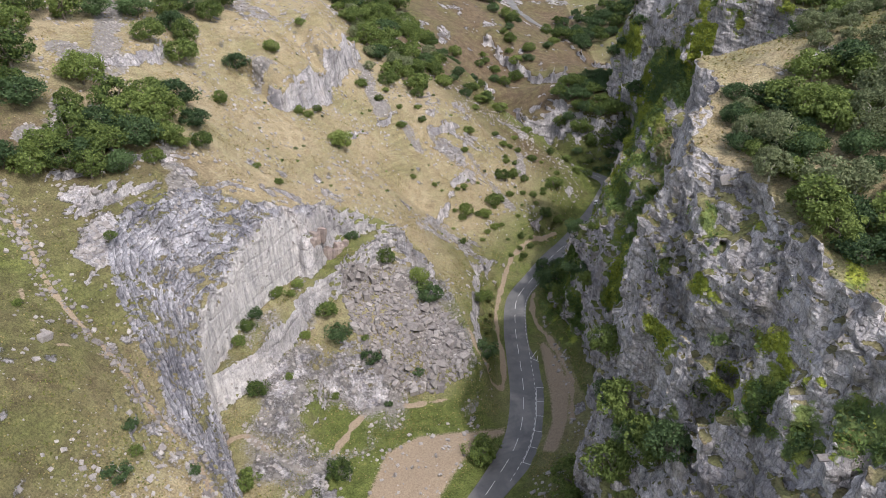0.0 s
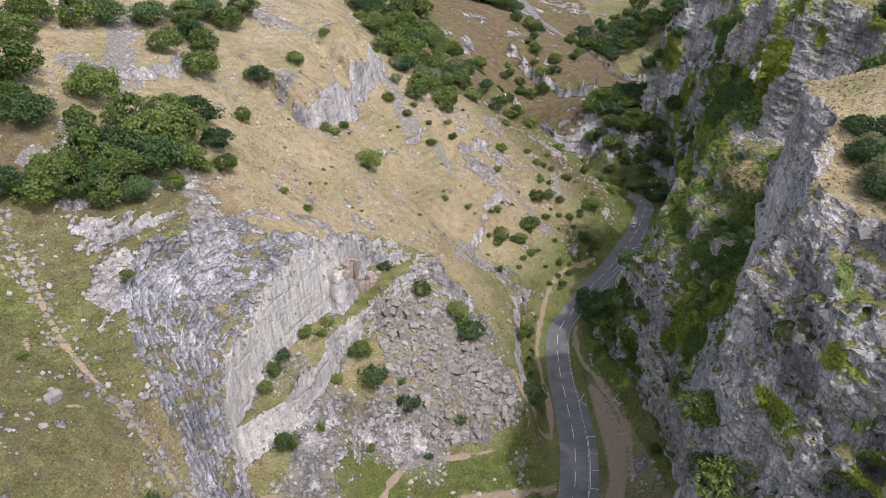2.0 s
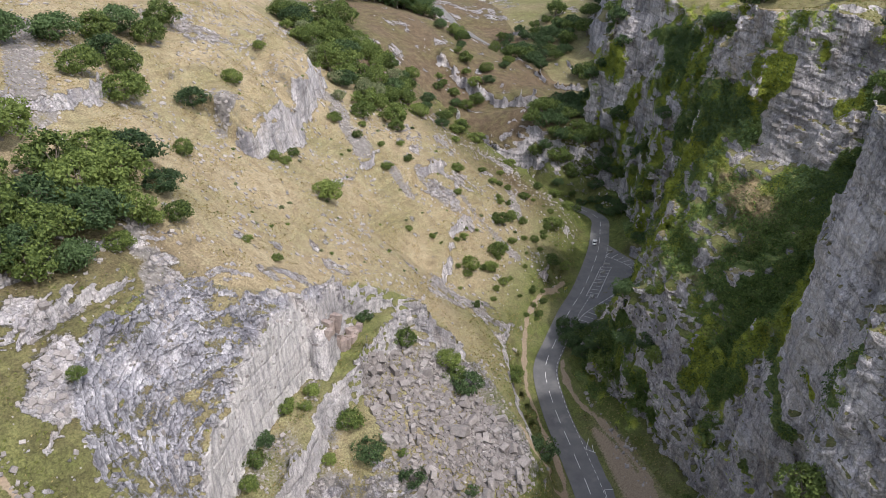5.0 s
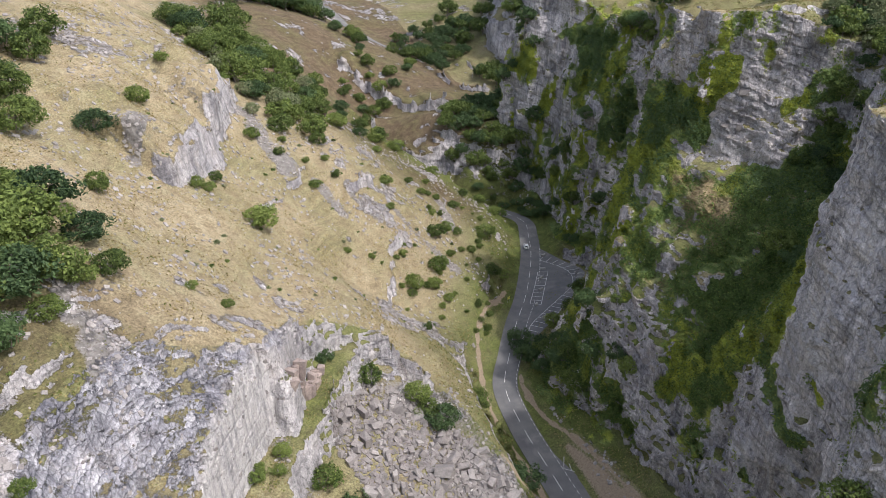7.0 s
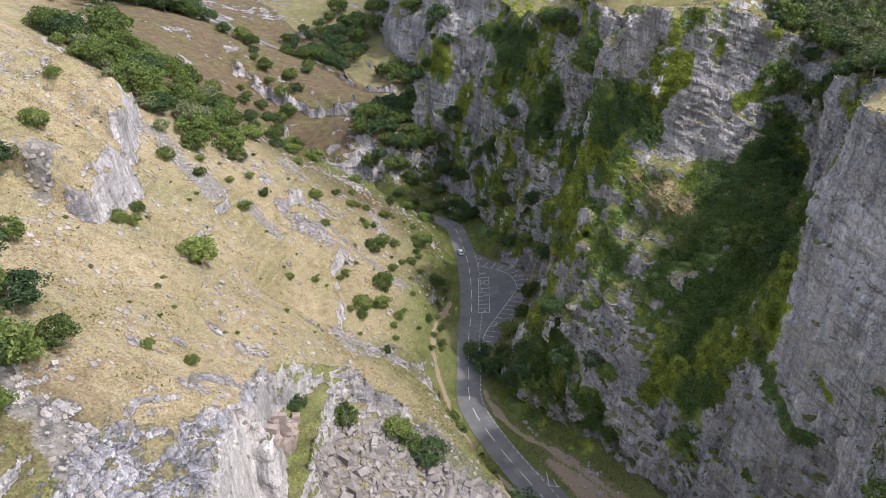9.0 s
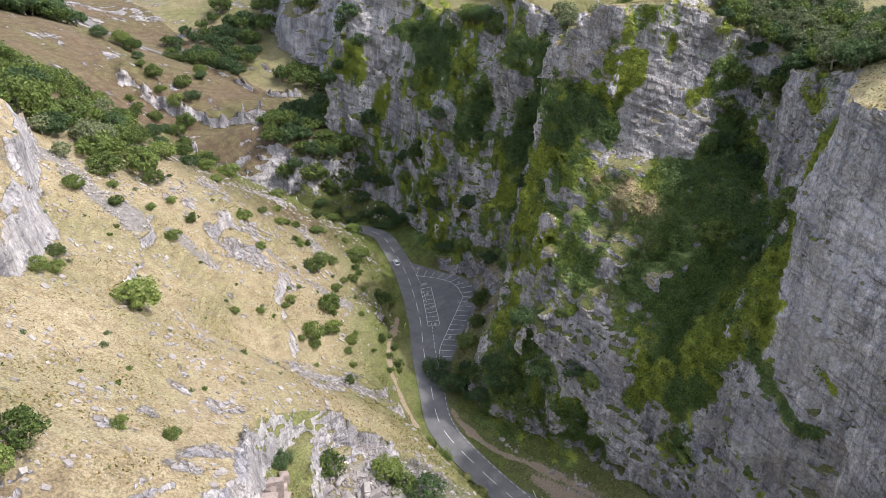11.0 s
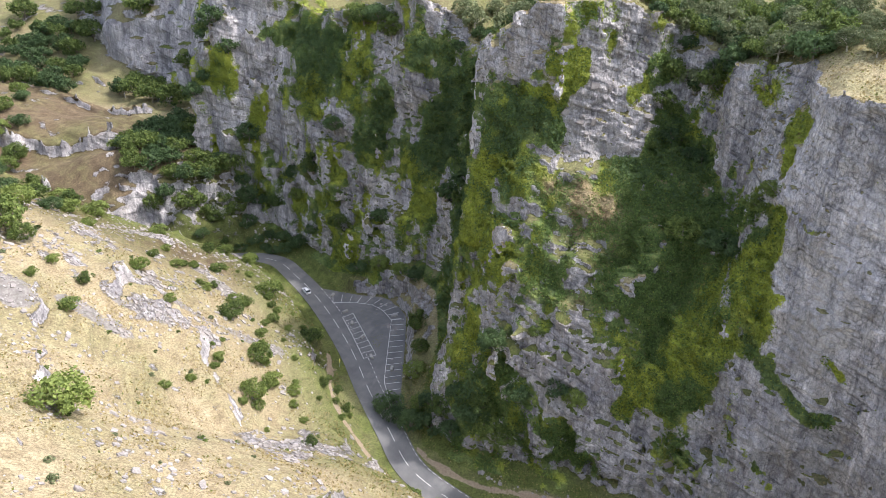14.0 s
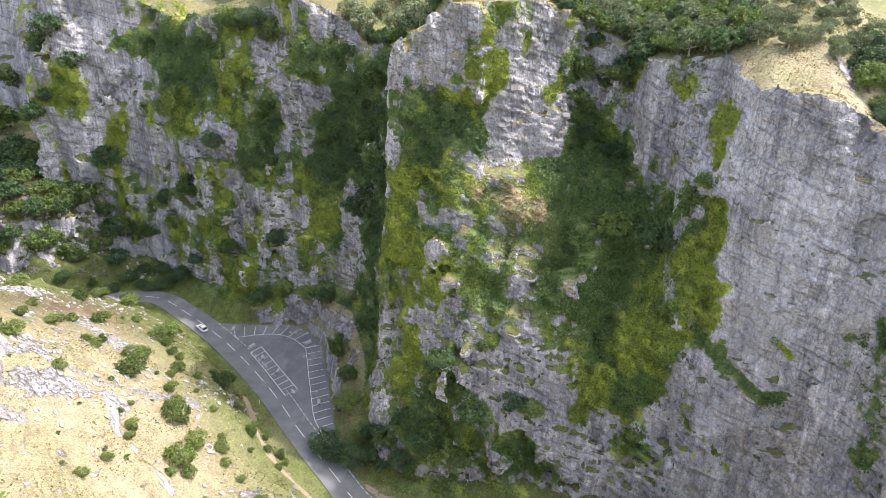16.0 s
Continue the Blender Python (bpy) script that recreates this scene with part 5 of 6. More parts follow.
def make_car():
    car = tagged(new("car"), "small white hatchback driving on the asphalt road", "car")
    bm = bmesh.new()
    loft(bm, [ring_of(-2.05, 0.72, 0.35, 0.82, 0.15), ring_of(-1.9, 0.84, 0.25, 0.95, 0.12), ring_of(-0.6, 0.88, 0.22, 0.98, 0.1), ring_of(0.9, 0.88, 0.22, 0.95, 0.1),
              ring_of(1.75, 0.84, 0.25, 0.82, 0.16), ring_of(2.05, 0.7, 0.35, 0.66, 0.2)])
    part("body", bm, MAT_BODY, car)
    bm = bmesh.new()
    loft(bm, [ring_of(-1.85, 0.68, 0.84, 0.98, 0.1), ring_of(-1.45, 0.66, 0.84, 1.42, 0.18), ring_of(0.1, 0.66, 0.84, 1.46, 0.2), ring_of(0.95, 0.7, 0.84, 0.98, 0.1)])
    part("window", bm, MAT_GLASS_DARK, car, "dark tinted glass")
    bm = bmesh.new()
    loft(bm, [ring_of(-1.4, 0.6, 1.30, 1.46, 0.1), ring_of(-0.6, 0.62, 1.32, 1.51, 0.1), ring_of(0.05, 0.6, 1.32, 1.49, 0.1)])
    part("roof", bm, MAT_BODY, car)
    for x in (-1.3, 1.28):
        for y in (-0.82, 0.82):
            bm = bmesh.new()
            bmesh.ops.create_cone(bm, segments=18, radius1=0.31, radius2=0.31, depth=0.2, cap_ends=True, matrix=pose(x, y, 0.31, 90))
            bmesh.ops.bevel(bm, geom=[e for e in bm.edges if e.calc_length() < 0.15], offset=0.03, segments=1, affect="EDGES")
            w = part("wheel", bm, MAT_TYRE, car)
            bm = bmesh.new()
            bmesh.ops.create_cone(bm, segments=12, radius1=0.2, radius2=0.18, depth=0.23, cap_ends=True, matrix=pose(x, y, 0.31, 90))
            part("rim", bm, MAT_RIM, w)
    for x, mat, name in ((2.0, MAT_LAMP, "headlight"), (-2.02, MAT_TAIL, "tail_light")):
        for y in (-0.55, 0.55):
            bm = bmesh.new()
            bmesh.ops.create_cube(bm, size=1, matrix=Matrix.Translation((x, y, 0.66)) @ Matrix.Diagonal((0.14, 0.3, 0.14, 1)))
            bmesh.ops.bevel(bm, geom=bm.edges[:], offset=0.03, segments=1, affect="EDGES")
            part(name, bm, mat, car)
    return car


car = make_car()
s_car = chain_at(66, 281)
px, py, pz = road_point(s_car, -1.75, 0.07)
qx, qy, qz = road_point(s_car + 3, -1.75, 0.07)
car.matrix_basis = Matrix.Translation((px, py, pz)) @ Vector((qx - px, qy - py, qz - pz)).to_track_quat("X", "Z").to_matrix().to_4x4()

sign = tagged(new("road_sign"), "small yellow notice board on posts beside the road", "sign")
for x in (-0.45, 0.45):
    bm = bmesh.new()
    bmesh.ops.create_cone(bm, segments=8, radius1=0.04, radius2=0.04, depth=2.2, cap_ends=True, matrix=Matrix.Translation((x, 0.04, 1.1)))
    part("post", bm, MAT_POST, sign)
bm = bmesh.new()
bmesh.ops.create_cube(bm, size=1, matrix=Matrix.Translation((0, 0, 1.75)) @ Matrix.Diagonal((1.3, 0.05, 0.95, 1)))
bmesh.ops.bevel(bm, geom=bm.edges[:], offset=0.015, segments=1, affect="EDGES")
part("board", bm, MAT_YELLOW, sign)
bm = bmesh.new()
for k, w in enumerate((0.9, 0.7, 0.8)):
    bmesh.ops.create_cube(bm, size=1, matrix=Matrix.Translation((0, -0.035, 1.98 - 0.22 * k)) @ Matrix.Diagonal((w, 0.012, 0.08, 1)))
part("lettering", bm, MAT_TYRE, sign, "dark unreadable bars of text")
sx, sy, sz = road_point(chain_at(46, 246), -5.0)
sign.matrix_basis = Matrix.LocRotScale((sx, sy, ground_at(sx, sy)[0] - 0.05), Euler((0, 0, 0.5)), None)

# ---- trees, bushes and creepers ----
def leaf_cards(rng, centres, outward, size, droop=0.35):
    """Folded kite-shaped leaf sprays, one at each centre, facing roughly outward."""
    n = len(centres)
    axis_n = outward + 0.75 * rng.normal(size=(n, 3))
    axis_n /= np.linalg.norm(axis_n, axis=1, keepdims=True)
    t = np.cross(axis_n, rng.normal(size=(n, 3)))
    t /= np.linalg.norm(t, axis=1, keepdims=True)
    b = np.cross(axis_n, t)
    s = size * (0.6 + 0.8 * rng.random((n, 1)))
    v = np.stack([centres - t * s, centres + b * s * 0.55 + axis_n * s * droop * 0.5, centres + t * s, centres - b * s * 0.55 + axis_n * s * droop * 0.5], 1)
    f = np.arange(4 * n).reshape(n, 4)
    tri = np.concatenate([f[:, [0, 1, 2]], f[:, [0, 2, 3]]])
    return v.reshape(-1, 3), tri


def limb(bm, a, b, ra, rb, sides=6):
    a, b = Vector(a), Vector(b)
    q = (b - a).to_track_quat("Z", "Y")
    rings = []
    for p, r in ((a, ra), (b, rb)):
        rings.append([bm.verts.new(p + q @ Vector((r * math.cos(6.2832 * k / sides), r * math.sin(6.2832 * k / sides), 0))) for k in range(sides)])
    for k in range(sides):
        bm.faces.new((rings[0][k], rings[0][(k + 1) % sides], rings[1][(k + 1) % sides], rings[1][k]))
    bm.faces.new(rings[1])


def make_tree(name, seed, radius, height, lift, leaves, leaf, mat, bark, sparse=0.0):
    """A tapered trunk with limbs, and a crown of leaf sprays gathered in uneven clumps with gaps."""
    rng = np.random.default_rng(seed)
    root = new(name)
    clumps = []
    count = int(24 + radius * 4)
    for _ in range(count):
        d = rng.normal(size=3)
        d /= np.linalg.norm(d)
        r = 0.30 + 0.62 * rng.random() ** 0.6
        half = (height - lift) / 2
        waist = 1 - 0.35 * max(0.0, d[2])
        clumps.append((np.array([d[0] * r * radius * waist, d[1] * r * radius * waist, lift + half + half * 0.8 * d[2] * r]), radius * (0.16 + 0.24 * rng.random() ** 1.3)))
    bm = bmesh.new()
    fork = Vector((0.1 * radius * rng.normal(), 0.1 * radius * rng.normal(), lift * 0.9 + 0.15 * height))
    limb(bm, (0, 0, -0.8), fork, 0.045 * height, 0.03 * height, 7)
    for c, r in clumps[:9]:
        mid = fork.lerp(Vector(c), 0.55) + Vector(rng.normal(size=3) * 0.12 * radius)
        limb(bm, fork, mid, 0.022 * height, 0.013 * height, 5)
        limb(bm, mid, Vector(c), 0.013 * height, 0.004 * height, 4)
    part("trunk", bm, bark, root)
    pts, outs = [], []
    per = int(leaves / count)
    for c, r in clumps:
        d = rng.normal(size=(per, 3))
        d /= np.linalg.norm(d, axis=1, keepdims=True)
        away = c - np.array([0, 0, lift + 0.4 * (height - lift)])
        d = np.where((d @ away < -0.2 * np.linalg.norm(away))[:, None], -d, d)
        rad = r * (0.65 + 0.45 * rng.random((per, 1))) * (1 + 0.25 * rng.normal(size=(per, 1)) * 0.5)
        pts.append(c + d * rad * np.array([1.1, 1.1, 0.85]))
        outs.append(d + np.array([0, 0, 0.35]))
    v, f = leaf_cards(rng, np.concatenate(pts), np.concatenate(outs), leaf)
    raw("crown", v.tolist(), f.tolist(), mat, root)
    return root


BROAD = [make_tree("tree", 11, 5.2, 7.6, 0.7, 3300, 0.31, MAT_LEAF, MAT_BARK), make_tree("tree", 12, 4.6, 7.8, 0.8, 3200, 0.30, MAT_LEAF, MAT_BARK),
         make_tree("tree", 13, 5.0, 7.4, 0.6, 3300, 0.31, MAT_LEAF_DARK, MAT_BARK)]
PALE = [make_tree("tree", 14, 4.6, 7.4, 1.5, 2200, 0.30, MAT_LEAF_GREY, MAT_BARK_PALE), make_tree("tree", 15, 4.2, 6.8, 1.3, 2100, 0.29, MAT_LEAF_GREY, MAT_BARK_PALE)]
BUSHES = [make_tree("bush", 21, 2.6, 3.6, 0.1, 2000, 0.185, MAT_LEAF, MAT_BARK), make_tree("bush", 22, 2.4, 3.3, 0.1, 1900, 0.18, MAT_LEAF_BUSH, MAT_BARK),
          make_tree("bush", 23, 2.5, 3.4, 0.1, 1900, 0.18, MAT_LEAF_DARK, MAT_BARK)]
LOW = [make_tree("bush", 24, 1.2, 1.3, 0.0, 260, 0.26, MAT_LEAF, MAT_BARK), make_tree("bush", 25, 1.2, 1.2, 0.0, 240, 0.26, MAT_LEAF_GREY, MAT_BARK)]
FIRST = {}


def plant(proto, x, y, r, label, group, z=None):
    """Stand a copy of a prototype of crown radius r on the ground; its first use moves the prototype itself."""
    h = ground_at(x, y)[0] if z is None else z
    k = r / proto_radius[proto.name]
    m = Matrix.LocRotScale((x, y, h - 0.15), Euler((0.06 * random.uniform(-1, 1), 0.06 * random.uniform(-1, 1), random.uniform(0, 6.283))),
                           (k, k, k * random.uniform(0.85, 1.12)))
    kind = proto.name.split(".")[0]
    if proto.name not in FIRST:
        FIRST[proto.name] = m
        proto.matrix_basis = m
        return tagged(proto, label, kind, group)
    ob = copy_thing(proto, m)
    ob.matrix_basis = m
    return tagged(ob, label, kind, group)


proto_radius = {p.name: r for p, r in zip(BROAD + PALE + BUSHES + LOW, (5.2, 4.6, 5.0, 4.6, 4.2, 2.6, 2.4, 2.5, 1.2, 1.2))}


def take_arrays(root):
    """A far tree's geometry, to be joined with its neighbours."""
    out = []
    for ob in root.children:
        me = ob.data
        v = np.empty(len(me.vertices) * 3)
        me.vertices.foreach_get("co", v)
        me.calc_loop_triangles()
        f = np.empty(len(me.loop_triangles) * 3, int)
        me.loop_triangles.foreach_get("vertices", f)
        out.append((v.reshape(-1, 3), f.reshape(-1, 3), me.materials[0]))
    for ob in list(root.children) + [root]:
        bpy.data.objects.remove(ob)
    return out


FAR_TREES = [(take_arrays(make_tree("tree", 31, 4.8, 7.4, 0.7, 1000, 0.48, MAT_LEAF, MAT_BARK)), 4.8), (take_arrays(make_tree("tree", 32, 4.8, 7.6, 0.6, 1000, 0.48, MAT_LEAF_DARK, MAT_BARK)), 4.8),
             (take_arrays(make_tree("tree", 33, 4.4, 7.0, 1.2, 900, 0.42, MAT_LEAF_GREY, MAT_BARK_PALE)), 4.4)]


def far_wood(ring, count, lo, hi, label, kinds, gap=0.6, steep=0.35):
    """A wood of many trees too far to tell apart, joined into one mesh of leaves and one of stems."""
    xs, ys = [p[0] for p in ring], [p[1] for p in ring]
    done, tries, heap = [], 0, {}
    while len(done) < count and tries < count * 60:
        tries += 1
        x, y, r = random.uniform(min(xs), max(xs)), random.uniform(min(ys), max(ys)), random.uniform(lo, hi)
        if not bool(inside(np.array([x]), np.array([y]), ring)[0]) or any(math.hypot(x - a, y - b) < gap * (r + c) for a, b, c in done):
            continue
        h, nrm = ground_at(x, y)
        if nrm.z < steep:
            continue
        done.append((x, y, r))
        parts, base = FAR_TREES[random.choice(kinds)]
        k, turn = r / base, random.uniform(0, 6.283)
        c, s = math.cos(turn) * k, math.sin(turn) * k
        spin = np.array([[c, -s, 0], [s, c, 0], [0, 0, k * random.uniform(0.85, 1.15)]])
        for v, f, mat in parts:
            heap.setdefault(mat.name, [mat, [], [], 0])
            slot = heap[mat.name]
            slot[1].append(v @ spin.T + np.array([x, y, h - 0.15]))
            slot[2].append(f + slot[3])
            slot[3] += len(v)
    for mat, vs, fs, n in heap.values():
        tagged(raw("woodland", np.concatenate(vs).tolist(), np.concatenate(fs).tolist(), mat), label, "woodland", kind="stuff")


def grove(spots, label, group, protos, spread=0.9):
    for n, (x, y, r) in enumerate(spots):
        pick = protos[(n * 7 + int(x) * 3) % len(protos)]
        plant(pick, x, y, r * spread, label, group)


def wood(ring, count, lo, hi, label, group, protos, gap=0.75):
    """Trees strewn over a plan area, no two too close."""
    xs, ys = [p[0] for p in ring], [p[1] for p in ring]
    done, tries = [], 0
    while len(done) < count and tries < count * 60:
        tries += 1
        x, y, r = random.uniform(min(xs), max(xs)), random.uniform(min(ys), max(ys)), random.uniform(lo, hi)
        if not bool(inside(np.array([x]), np.array([y]), ring)[0]):
            continue
        if any(math.hypot(x - a, y - b) < gap * (r + c) for a, b, c in done):
            continue
        h, nrm = ground_at(x, y)
        if nrm.z < 0.35:
            continue
        done.append((x, y, r))
        plant(random.choice(protos), x, y, r, label, group)


GREEN = "leafy green tree in the hillside wood"
grove([(-121, 198, 7), (-113, 183, 7.3), (-106, 171, 6.2), (-111, 174, 5.5), (-116, 220, 6.5), (-112, 229, 6), (-99, 190, 7.2), (-97, 176, 4), (-103, 241, 7), (-92, 222, 5.6),
       (-96, 249, 6), (-91, 241, 6), (-84, 224, 6.4), (-87, 238, 5), (-93, 260, 6.4), (-85, 261, 6), (-84, 275, 6), (-71, 240, 5.2), (-124, 212, 7), (-118, 176, 6)], GREEN, "hillside wood", BROAD)
grove([(-95, 157, 5.8), (-91, 164, 6.4), (-87, 171, 6.6), (-82, 176, 7.2), (-77, 182, 6.8), (-76, 194, 6.4), (-83, 192, 6.4), (-88, 183, 6.2), (-78, 169, 6.4), (-84, 163, 6.2),
       (-73, 174, 5), (-70, 188, 4.8), (-66, 181, 3.4), (-89, 155, 5), (-86, 160, 5), (-95, 151, 5), (-84, 156, 4.5), (-79, 160, 4.2), (-74, 168, 3.2), (-70, 176, 3), (-101, 150, 5)], GREEN, "hillside wood", BROAD)
SCRUB = "round green bush on the dry grass slope"
grove([(-37, 233, 5.6), (23, 266, 4.2), (19, 252, 3.7), (8, 243, 3.6), (10, 281, 3), (46, 276, 4.6), (40, 256, 3.6), (-12, 245, 1.6), (-17, 264, 2.5), (-54, 189, 1.5),
       (-48, 188, 1.6), (-62, 254, 3.6), (-70, 213, 3.2), (-56, 278, 2.4), (-33, 277, 3.2), (-86, 121, 1.3), (-75, 141, 1.7), (-51, 238, 2.4), (-46, 246, 2.2), (-48, 239, 2.2)],
      SCRUB, "slope bushes", [BUSHES[0], BUSHES[1]])
grove([(-23, 287, 5.2), (-34, 314, 7), (-28, 333, 7), (-36, 368, 9), (-46, 352, 8), (-22, 317, 6), (-13, 307, 5.8), (-11, 288, 3.2), (-4, 332, 5.2), (-20, 377, 7),
       (-27, 405, 9), (-29, 305, 5.2), (-52, 356, 7), (-40, 332, 7), (-18, 345, 6), (-8, 360, 6), (-16, 300, 4.5), (-30, 352, 7)], "green tree in the strip of wood along the crest", "crest wood", BROAD + [BROAD[0]])
grove([(-19, 195, 3.6), (-8, 191, 3.8), (-5, 183, 4.2), (-7, 187, 3.4), (-34, 170, 3.8), (-30, 165, 4.2), (-47, 168, 2.8), (-42, 172, 2.2), (-52, 161, 3), (-53, 157, 2.9),
       (-54, 152, 2.3), (-29, 194, 2.4), (-48, 144, 3.4), (-39, 162, 2.1), (-21, 162, 3.2), (-41, 149, 1.5), (-43, 168, 1.6), (-8, 161, 1.8), (-23, 166, 1.5), (-30, 151, 1.5), (-16, 153, 1.3)],
      "green bush growing among the quarry rocks", "quarry bushes", BUSHES)
grove([(11, 171, 4.4), (9, 139, 5.2), (-26, 128, 3.8), (-60, 97, 2.9), (-46, 121, 3.8), (13, 204, 3.2), (-61, 107, 1.8), (-50, 106, 1.6), (10, 195, 2.8), (-59, 103, 1.6)],
      "dark green bush beside the road", "roadside bushes", [BUSHES[0], BUSHES[2]])
grove([(31, 113, 4.5), (32, 103, 5.2), (35, 95, 5.2), (28, 121, 5), (29, 96, 5), (33, 99, 4), (39, 152, 1.8), (31, 107, 4), (36, 88, 4.5), (26, 112, 4.5), (24, 103, 5), (27, 90, 5)],
      "dark tree at the foot of the cliff", "cliff foot trees", [BROAD[2], BROAD[1]])
grove([(37, 227, 4.4), (36, 213, 4.2), (37, 201, 3.8), (35, 218, 4), (39, 207, 3.4), (35, 223, 3.6), (34, 206, 3.2)], "dark tree between road and cliff", "cliff foot trees", [BROAD[2], BUSHES[2]])
grove([(55, 229, 3), (48, 226, 3.6), (39, 215, 3.4), (37, 211, 3.6), (40, 219, 3.2), (41, 199, 3.8), (37, 198, 4.2), (37, 193, 3.4), (36, 204, 3.2), (60, 234, 3),
       (79, 252, 3.6), (78, 246, 3.8), (64, 236, 3.2), (81, 262, 4), (79, 270, 3.6)], "green bush beside the parking bay", "bay bushes", BUSHES)
grove([(68, 167, 4.6), (62, 178, 2.6), (42, 200, 3.8), (44, 190, 2.3), (41, 179, 3.4), (64, 156, 4.6), (61, 152, 3.6), (59, 150, 3), (41, 183, 3.4), (58, 181, 1.6),
       (50, 165, 2.7), (39, 192, 3.4), (38, 200, 4), (81, 180, 1.8), (66, 160, 4)], "green bush rooted on a cliff ledge", "ledge bushes", BUSHES)
grove([(103, 281, 5), (104, 271, 5.4), (102, 275, 4.5), (104, 266, 4.5), (105, 287, 4.2), (91, 286, 4), (85, 282, 4), (93, 299, 4.4), (87, 265, 3.8), (108, 262, 5)], "dark tree on the far cliff", "far cliff trees", BROAD)
grove([(25, 288, 2.2), (38, 288, 2.7), (22, 293, 2), (8, 268, 1.9), (28, 270, 3.2), (46, 259, 3), (15, 245, 2.8), (21, 254, 2.6), (-4, 248, 1.5), (-9, 271, 2), (-11, 278, 1.8),
       (-9, 296, 3), (-26, 272, 2.2), (-24, 280, 1.8), (-18, 273, 1.6), (14, 306, 2.3), (28, 237, 1.4), (60, 300, 3), (66, 306, 3.2), (56, 306, 3), (48, 304, 2.6), (38, 312, 3)], SCRUB, "slope bushes", [BUSHES[0], BUSHES[1]])
wood([(60, 122), (54, 112), (50, 102), (51, 92), (57, 80), (75, 70), (95, 100), (90, 122), (68, 127)], 75, 2.6, 4.6, "grey-green tree on the cliff top", "cliff-top wood", [BROAD[0], PALE[0], BROAD[2], BROAD[1]], 0.55)
far_wood([(90, 186), (92, 170), (84, 159), (73, 149), (76, 143), (88, 146), (112, 142), (130, 175), (104, 196)], 130, 2.2, 3.8, "grey-green trees at the head of the gully", (0, 1, 2, 2), 0.48)
wood([(68, 128), (70, 142), (78, 148), (104, 146), (104, 122), (78, 118)], 34, 1.6, 3.0, "small pale tree in dry grass on the cliff top", "cliff-top trees", PALE)
far_wood([(84, 196), (96, 205), (92, 222), (110, 250), (140, 240), (140, 190), (110, 190)], 34, 3.0, 5.0, "green tree on the plateau behind the cliffs", (0, 1, 2))
far_wood([(110, 262), (120, 310), (125, 350), (190, 350), (190, 250)], 40, 4.0, 6.5, "dark tree on the far plateau", (0, 1))
far_wood([(56, 346), (64, 368), (88, 370), (100, 350), (92, 328), (84, 324), (66, 335)], 60, 3.0, 5.0, "tall dark tree in the terrace wood", (1, 1, 0), 0.5)
wood([(70, 326), (62, 332), (80, 330), (94, 318), (94, 300), (86, 296), (82, 306)], 44, 2.0, 3.8, "dark green tree on the bank above the bend", "bank trees", [BROAD[2], BUSHES[2], BUSHES[0]])
wood([(-20, 300), (20, 318), (40, 330), (30, 342), (0, 335), (-30, 320)], 24, 2.4, 4.4, "green tree along the foot of the spur", "spur trees", BROAD + BUSHES)
far_wood([(100, 380), (130, 400), (150, 470), (120, 520), (100, 460)], 26, 4.0, 7.0, "dark tree in the upper gorge", (1, 0))
far_wood([(84, 224), (76, 229), (88, 242), (104, 246), (112, 236), (96, 226)], 26, 2.2, 3.6, "dark tree in the gully between the cliffs", (1, 1, 0), 0.5, 0.15)
far_wood([(84, 172), (88, 184), (100, 186), (100, 164), (88, 160)], 30, 2.0, 3.4, "dark tree in the gully beside the rock tower", (1, 1, 0), 0.5, 0.15)
wood([(51, 125), (48.5, 115), (47, 105), (50, 97), (57, 104), (62, 122)], 20, 1.8, 3.2, "grey-green tree on the cliff top", "cliff-top wood", [BROAD[0], PALE[0], BROAD[2]], 0.6)
wood([(-5, 226), (18, 216), (40, 246), (52, 286), (30, 302), (8, 262)], 46, 0.7, 2.0, "small green bush among rocks above the road", "roadside scrub", [BUSHES[0], BUSHES[1]], 0.8)
wood([(-95, 120), (-60, 205), (-75, 240), (-50, 268), (-20, 300), (10, 290), (25, 262), (0, 225), (-20, 210), (-40, 200), (-62, 185)], 70, 0.3, 0.9, "low bush in the dry turf", "low scrub", LOW, 1.0)
wood([(-10, 345), (20, 372), (50, 395), (60, 420), (20, 400), (-20, 370)], 22, 2.4, 4.5, "green tree on the brown spur", "spur trees", BROAD + BUSHES)
wood([(40, 400), (90, 440), (80, 480), (20, 450)], 14, 2.5, 4.5, "lone tree on the brown spur", "spur trees", BROAD)
far_wood([(-30, 288), (-12, 292), (-2, 320), (-4, 350), (-20, 390), (-50, 400), (-52, 340), (-40, 305)], 55, 2.6, 5.0, "green woodland along the crest of the slope", (0, 2, 0), 0.5)
far_wood([(-60, 420), (-10, 470), (40, 500), (40, 560), (-80, 520)], 40, 5.0, 8.0, "dark tree on the far ridge", (1, 0))


far_wood([(70, 452), (85, 428), (100, 442), (122, 480), (112, 512), (80, 500)], 50, 3.0, 5.2, "dark trees below the cliffs of the upper gorge", (1, 1, 0), 0.5)


far_wood([(-22, 486), (28, 486), (32, 552), (-26, 552)], 70, 4.5, 7.5, "dark woodland on the far crest", (1, 0), 0.45, -1.0)


